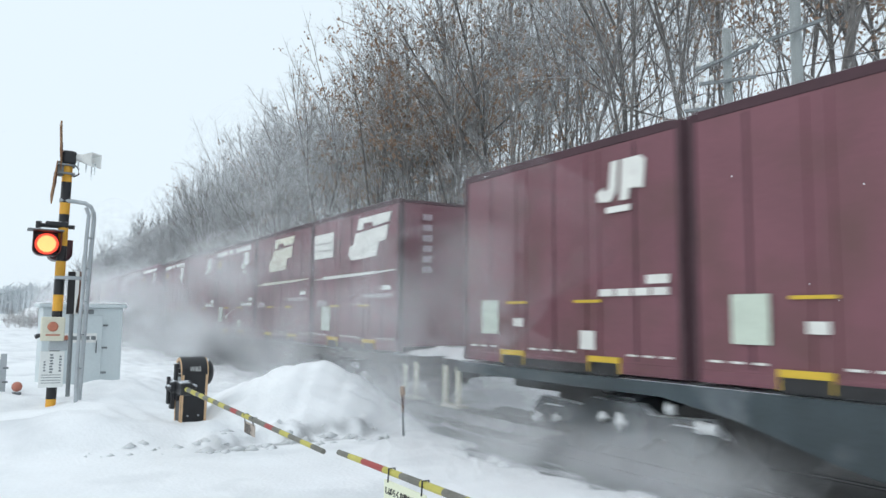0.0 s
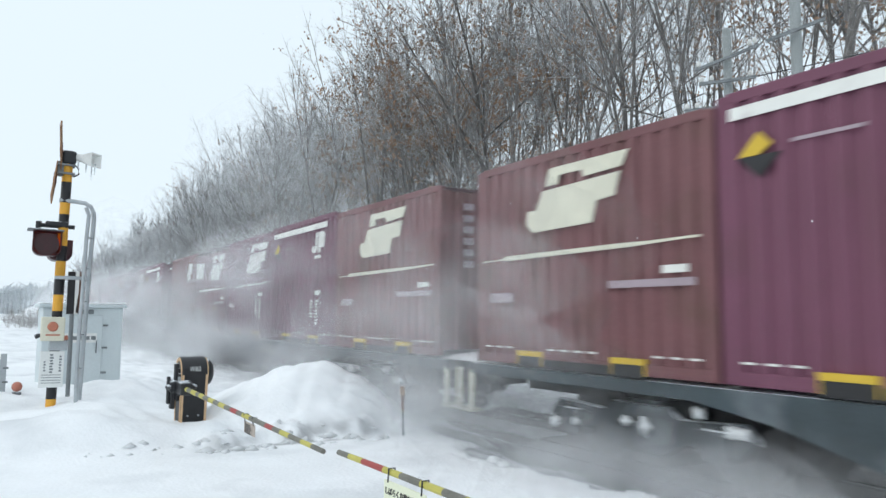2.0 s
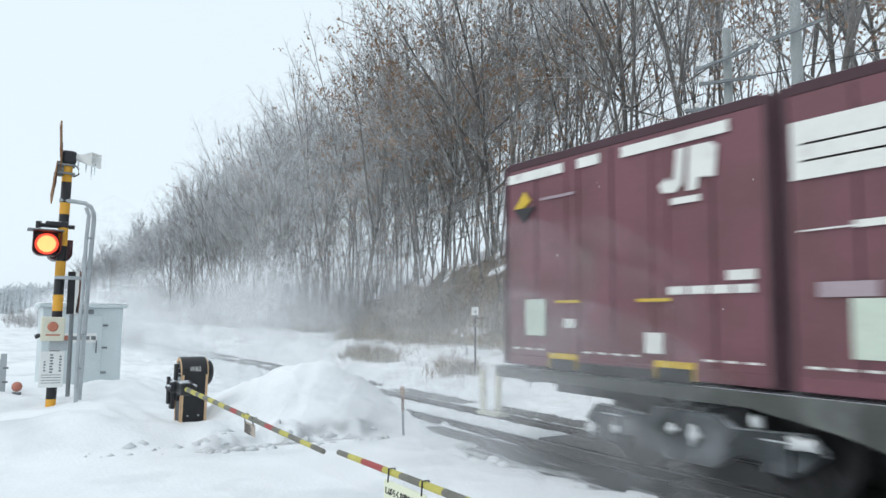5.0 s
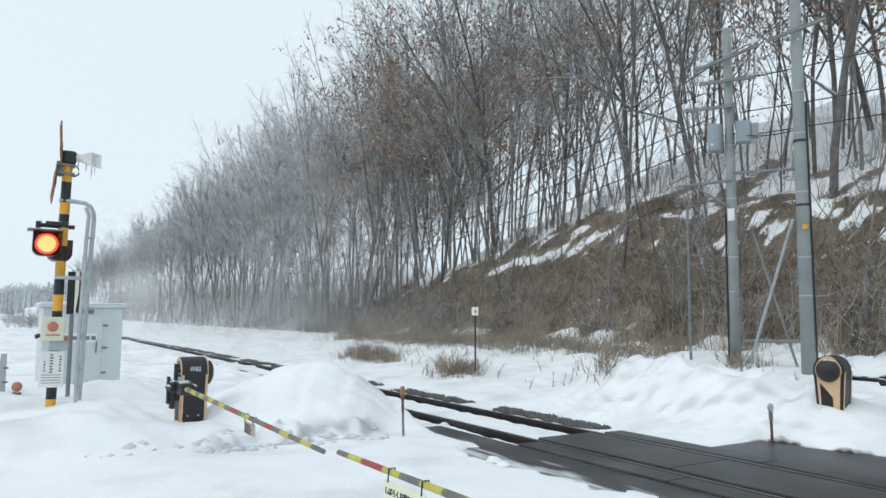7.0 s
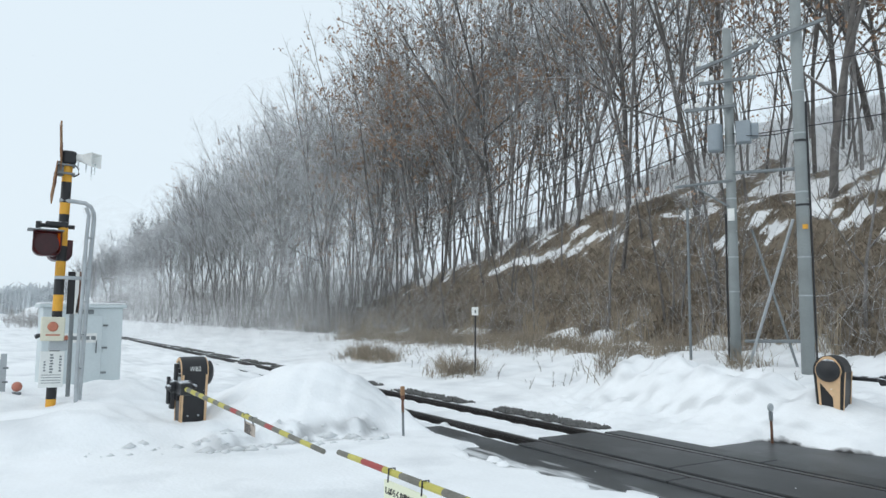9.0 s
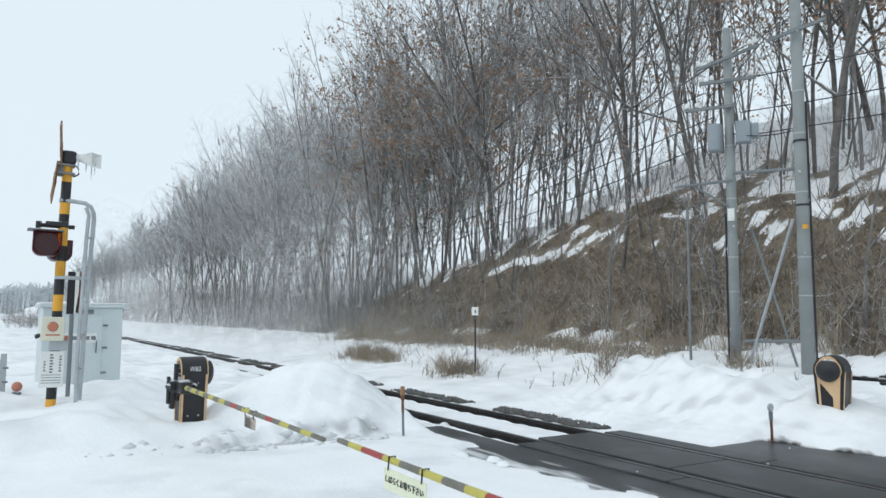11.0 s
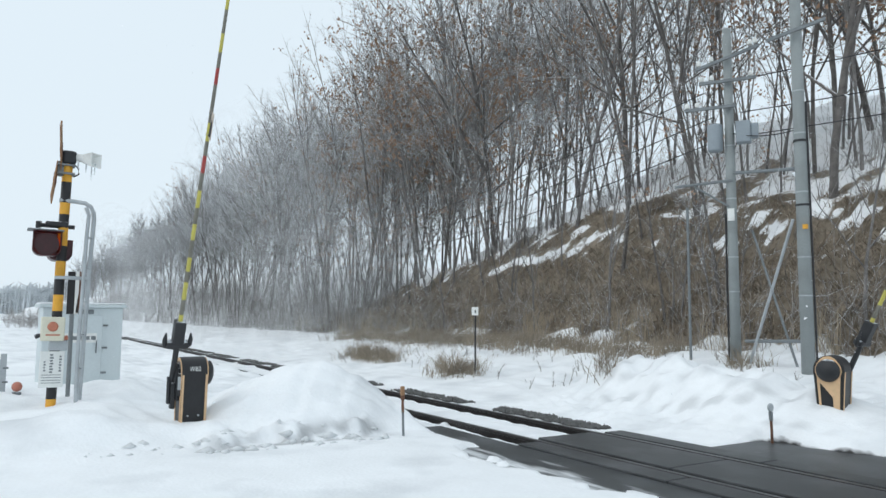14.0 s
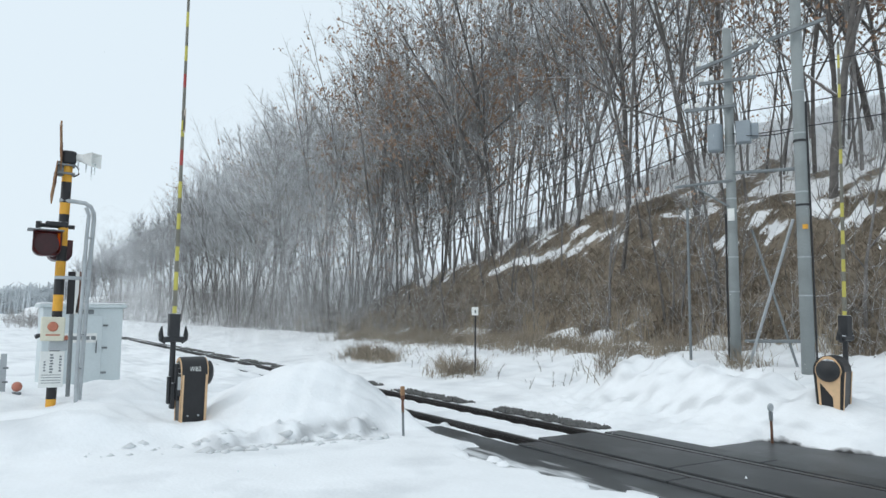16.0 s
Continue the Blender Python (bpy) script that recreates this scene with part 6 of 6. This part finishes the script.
# ---- flying snow ----
def flakes(name, label, n, place, size, seed):
    rs = np.random.RandomState(seed)
    c = place(rs, n)
    s = (rs.uniform(0.7, 1.4, len(c)) * size(c))[:, None]
    t = np.array([(1, 0, 0), (-0.5, 0.866, 0), (-0.5, -0.866, 0)])
    q = rs.normal(0, 1, (len(c), 3, 3))
    q, _ = np.linalg.qr(q)
    v = c[:, None, :] + np.einsum("kj,nij->nki", t, q) * s[:, None, :]
    f = np.arange(len(c) * 3).reshape(-1, 3)
    return tagged(link(name, tri_mesh(name, v.reshape(-1, 3), f), POWDER), label, "powder snow", "flying snow", kind="stuff")


def wake(rs, n):
    """Powder hanging along the passing train: thick at the rails, thin above."""
    d = (10.0 ** -0.4 + rs.rand(n) * (130.0 ** -0.4 - 10.0 ** -0.4)) ** -2.5
    tall = 0.5 + 0.026 * d
    z = np.minimum(rs.exponential(1.0, n) * tall, 6.5)
    y = -1.28 - np.abs(rs.normal(0, 0.95, n)) * (0.45 + 0.25 * z)
    d = np.sqrt(np.maximum(d ** 2 - 28, 4.0))
    puff = 0.5 + 0.5 * np.sin(d * 0.93 + 1.3 * np.sin(d * 0.37) + y * 1.7) * np.sin(z * 2.1 + d * 0.5)
    keep = rs.rand(n) < 0.3 + 0.7 * puff
    return np.stack([-d, y, z + 0.02], 1)[keep]


powder = flakes("powder_cloud", "fine white powder snow whirled up by the train", 30000, wake, lambda c: 0.00022 * np.hypot(c[:, 0], 5.3), 81)


def puffs(name, n, seed, far):
    """Soft rolling billows of powder along the train: lumpy closed blobs, low near the wheels, taller behind."""
    rs = np.random.RandomState(seed)
    bm = bmesh.new()
    bmesh.ops.create_icosphere(bm, subdivisions=2, radius=1.0)
    ball = np.array([v.co[:] for v in bm.verts])
    tris = np.array([[v.index for v in f.verts] for f in bm.faces])
    bm.free()
    v, f = [], []
    if far < 0:
        for i in range(n):
            at = np.array([-26 - 118 * rs.rand() ** 1.2, rs.uniform(2.5, 13), 12 * rs.rand() ** 1.4]) if far == -1 else np.array([-2 - 45 * rs.rand(), rs.uniform(3.0, 7.5), 9.5 * rs.rand()])
            p = ball * (1 + 0.25 * np.sin(ball[:, [1, 2, 0]] * rs.uniform(2, 5, 3) + rs.uniform(0, 6, 3))) * rs.uniform(1.4, 3.0)
            for k in (1.0, 0.6):
                f.append(tris + len(v) * len(ball))
                v.append(p * k * np.array([1.9, 0.9, 0.8]) + at)
        n = 0
    for i in range(n):
        kind = rs.rand()
        if kind < 0.46:
            # the skirt that rolls along beside the wheels
            d = 7.5 + 40.0 * rs.rand() ** 0.85
            z = np.interp(d, [0, 10, 16, 22, 30, 46], [0.3, 0.4, 0.8, 1.1, 1.7, 2.4]) * rs.rand() ** 1.5
            y = -1.4 - abs(rs.normal(0, 0.6))
            if d < 26 and rs.rand() < 0.3:
                y, z = rs.uniform(-1.3, 1.3), 0.4 * rs.rand()
            r = rs.uniform(0.3, 0.6)
        elif kind < 0.9:
            # the wall of powder that hides the far end
            d = 20.0 + (far - 20.0) * rs.rand() ** 1.3
            z = np.interp(d, [20, 34, 50, 110], [1.4, 3.0, 3.6, 3.9]) * rs.rand() ** 1.25
            y = -1.5 - abs(rs.normal(0, 0.9))
            r = rs.uniform(0.4, 0.75) * np.interp(d, [20, 60, 110], [1.0, 1.7, 2.3])
        else:
            # thin smoke along the sides of the load
            d = 10.5 + 32.0 * rs.rand()
            z = 0.4 + 2.9 * rs.rand() * np.interp(d, [6, 14, 40], [0.45, 0.9, 1.0])
            y = -1.75 - abs(rs.normal(0, 0.4))
            r = rs.uniform(0.7, 1.2)
        p = ball * (1 + 0.22 * np.sin(ball[:, [1, 2, 0]] * rs.uniform(2, 4, 3) + rs.uniform(0, 6, 3)))
        for k in (1.0, 0.66) if kind < 0.46 else (1.0,):
            f.append(tris + len(v) * len(ball))
            v.append(p * r * k * np.array([1.9, 0.8, 0.75]) + np.array([-d + 3.0, y, z]))
    me = tri_mesh(name, np.concatenate(v), np.concatenate(f))
    me.shade_smooth()
    return tagged(link(name, me, VEIL if far < 0 else WHIRL), "billowing mist of powder snow beside the train", "powder snow", "flying snow", kind="stuff")


billows = [puffs("powder_billows", 950, 84, 90), puffs("powder_billows", 950, 85, 105)]
air = puffs("snow_mist", 175, 86, -1)
behind = puffs("snow_mist", 30, 87, -2)


def haze(rs, n):
    d = 26 + 110 * rs.rand(n) ** 1.2
    y = -4 + 13 * rs.rand(n) + d * rs.uniform(-0.09, 0.06, n)
    z = np.minimum(rs.exponential(2.6, n), 14)
    return np.stack([-d, y, z], 1)


drift = flakes("drifting_snow", "veil of fine drifting snow before the woods", 110000, haze, lambda c: 0.00024 * np.abs(c[:, 0]), 82)


def falling(rs, n):
    return np.stack([rs.uniform(-26, -2, n), rs.uniform(-4.5, 10, n), rs.uniform(0, 9, n)], 1)


fall = flakes("falling_snow", "sparse falling snowflakes", 1500, falling, lambda c: 0.008 + 0 * c[:, 0], 83)


# ---- what moves ----
TRAIN = [(0.0, -90.866), (0.5, -81.179), (1.0, -70.294), (1.5, -60.565), (2.0, -49.683), (2.5, -40.084), (3.0, -29.497), (3.5, -19.557), (4.0, -9.079), (4.2, -4.9),
         (5.0, 11.5), (6.0, 32.0), (8.0, 73.0), (16.0, 237.0)]
LIT = [(0.0, 0.27), (0.87, 1.47), (2.07, 2.67), (3.27, 3.87), (4.47, 5.1), (5.7, 6.35), (6.95, 7.55), (8.15, 8.75), (9.4, 10.0)]
BOOM = [(0.0, -0.6), (10.8, -0.6), (11.0, 0.3), (11.3, 6.3), (11.5, 11.6), (12.0, 22.6), (12.5, 33.2), (13.0, 44.7), (13.5, 54.2), (14.0, 63.5), (14.5, 72.3), (15.0, 80.1), (15.5, 86.1), (16.0, 88.9)]
BOOM2 = [(0.0, -0.6), (10.8, -0.6), (11.0, 0.2), (11.3, 5.0), (11.5, 9.6), (12.0, 19.6), (12.5, 29.4), (13.0, 39.5), (13.5, 49.5), (14.0, 59.0), (14.5, 68.5), (15.0, 77.5), (15.5, 85.0), (16.0, 89.0)]
BOOM3 = BOOM


def motions():
    for ob, x, z in wagons + containers:
        walk(ob, [(t, pose(x + s, 0, z)) for t, s in TRAIN])
    walk(powder, [(0.0, pose(-3, 0, 0)), (2.0, pose(0, 0, 0)), (4.2, pose(3, 0, 0)), (5.0, pose(4.5, -0.2, -0.8)), (6.2, pose(6, -0.4, -5.2)), (16.0, pose(7, -0.4, -5.6))])
    for ob, v, low in zip(billows, (0.25, 0.5), (-2.6, -5.0)):
        walk(ob, [(0.0, pose(1.0, 0, 0.05)), (2.0, pose(1.0 + 2 * v, 0, 0.0)), (4.2, pose(1.0 + 4.2 * v, 0, -0.25)), (5.0, pose(1.0 + 5 * v, -0.2, -0.8)), (6.2, pose(1.0 + 6 * v, -0.4, low)), (9.5, pose(1.5 + 7 * v, -0.4, low - 2.2)), (16.0, pose(1.5 + 7.5 * v, -0.4, -9.0))])
    walk(behind, [(0.0, pose(-3, 0, 0)), (4.2, pose(3, 0, 0)), (5.2, pose(4, 0, -2)), (6.6, pose(5, 0, -14)), (16.0, pose(5, 0, -15))])
    for ob, _, _ in wagons:
        for w in [c for c in ob.children if c.name.startswith("wheelset")]:
            at = w.location.copy()
            walk(w, [(i / 30, pose(*at, 0, (i * 86.0) % 360, 0)) for i in range(0, 170)] + [(16.0, pose(*at, 0, (169 * 86.0) % 360, 0))])
    walk(air, [(0.0, pose(0, 0, 0)), (6.5, pose(1.6, -0.3, 0)), (9.5, pose(2.4, -0.5, -0.2)), (13.0, pose(3.2, -0.7, -0.8)), (16.0, pose(4, -0.8, -1.4))])
    walk(drift, [(0.0, pose(0, 0, 0)), (6.5, pose(1.2, -0.3, 0)), (9.5, pose(1.8, -0.5, -0.6)), (13.0, pose(2.5, -0.7, -2.4)), (16.0, pose(3, -0.8, -3.6))])
    walk(fall, [(0.0, pose(0, 0, 1.5)), (8.0, pose(2.5, -0.6, 0.0)), (16.0, pose(5, -1.2, -1.5))])
    rows = []
    for a, b in LIT:
        if a > 0:
            rows += [(a - 0.0667, 180), (a - 0.0333, 120), (a, 60), (a + 0.0333, 0)]
        else:
            rows.append((a, 0))
        rows += [(b - 0.0333, 0), (b, 60), (b + 0.0333, 120), (b + 0.0667, 180)]
    rows.append((16.0, 180))
    walk(lens, [(t, pose(0.08, -0.19, 2.52, 0, 0, r)) for t, r in rows])
    walk(boom_l, [(t, pose(*PIVOT_L, 0, -r, 0)) for t, r in BOOM])
    walk(boom_r, [(t, pose(*PIVOT_R, 0, r, 0)) for t, r in BOOM2])
    walk(boom_f, [(t, pose(*PIVOT_F, 0, -r, 0)) for t, r in BOOM3])


motions()
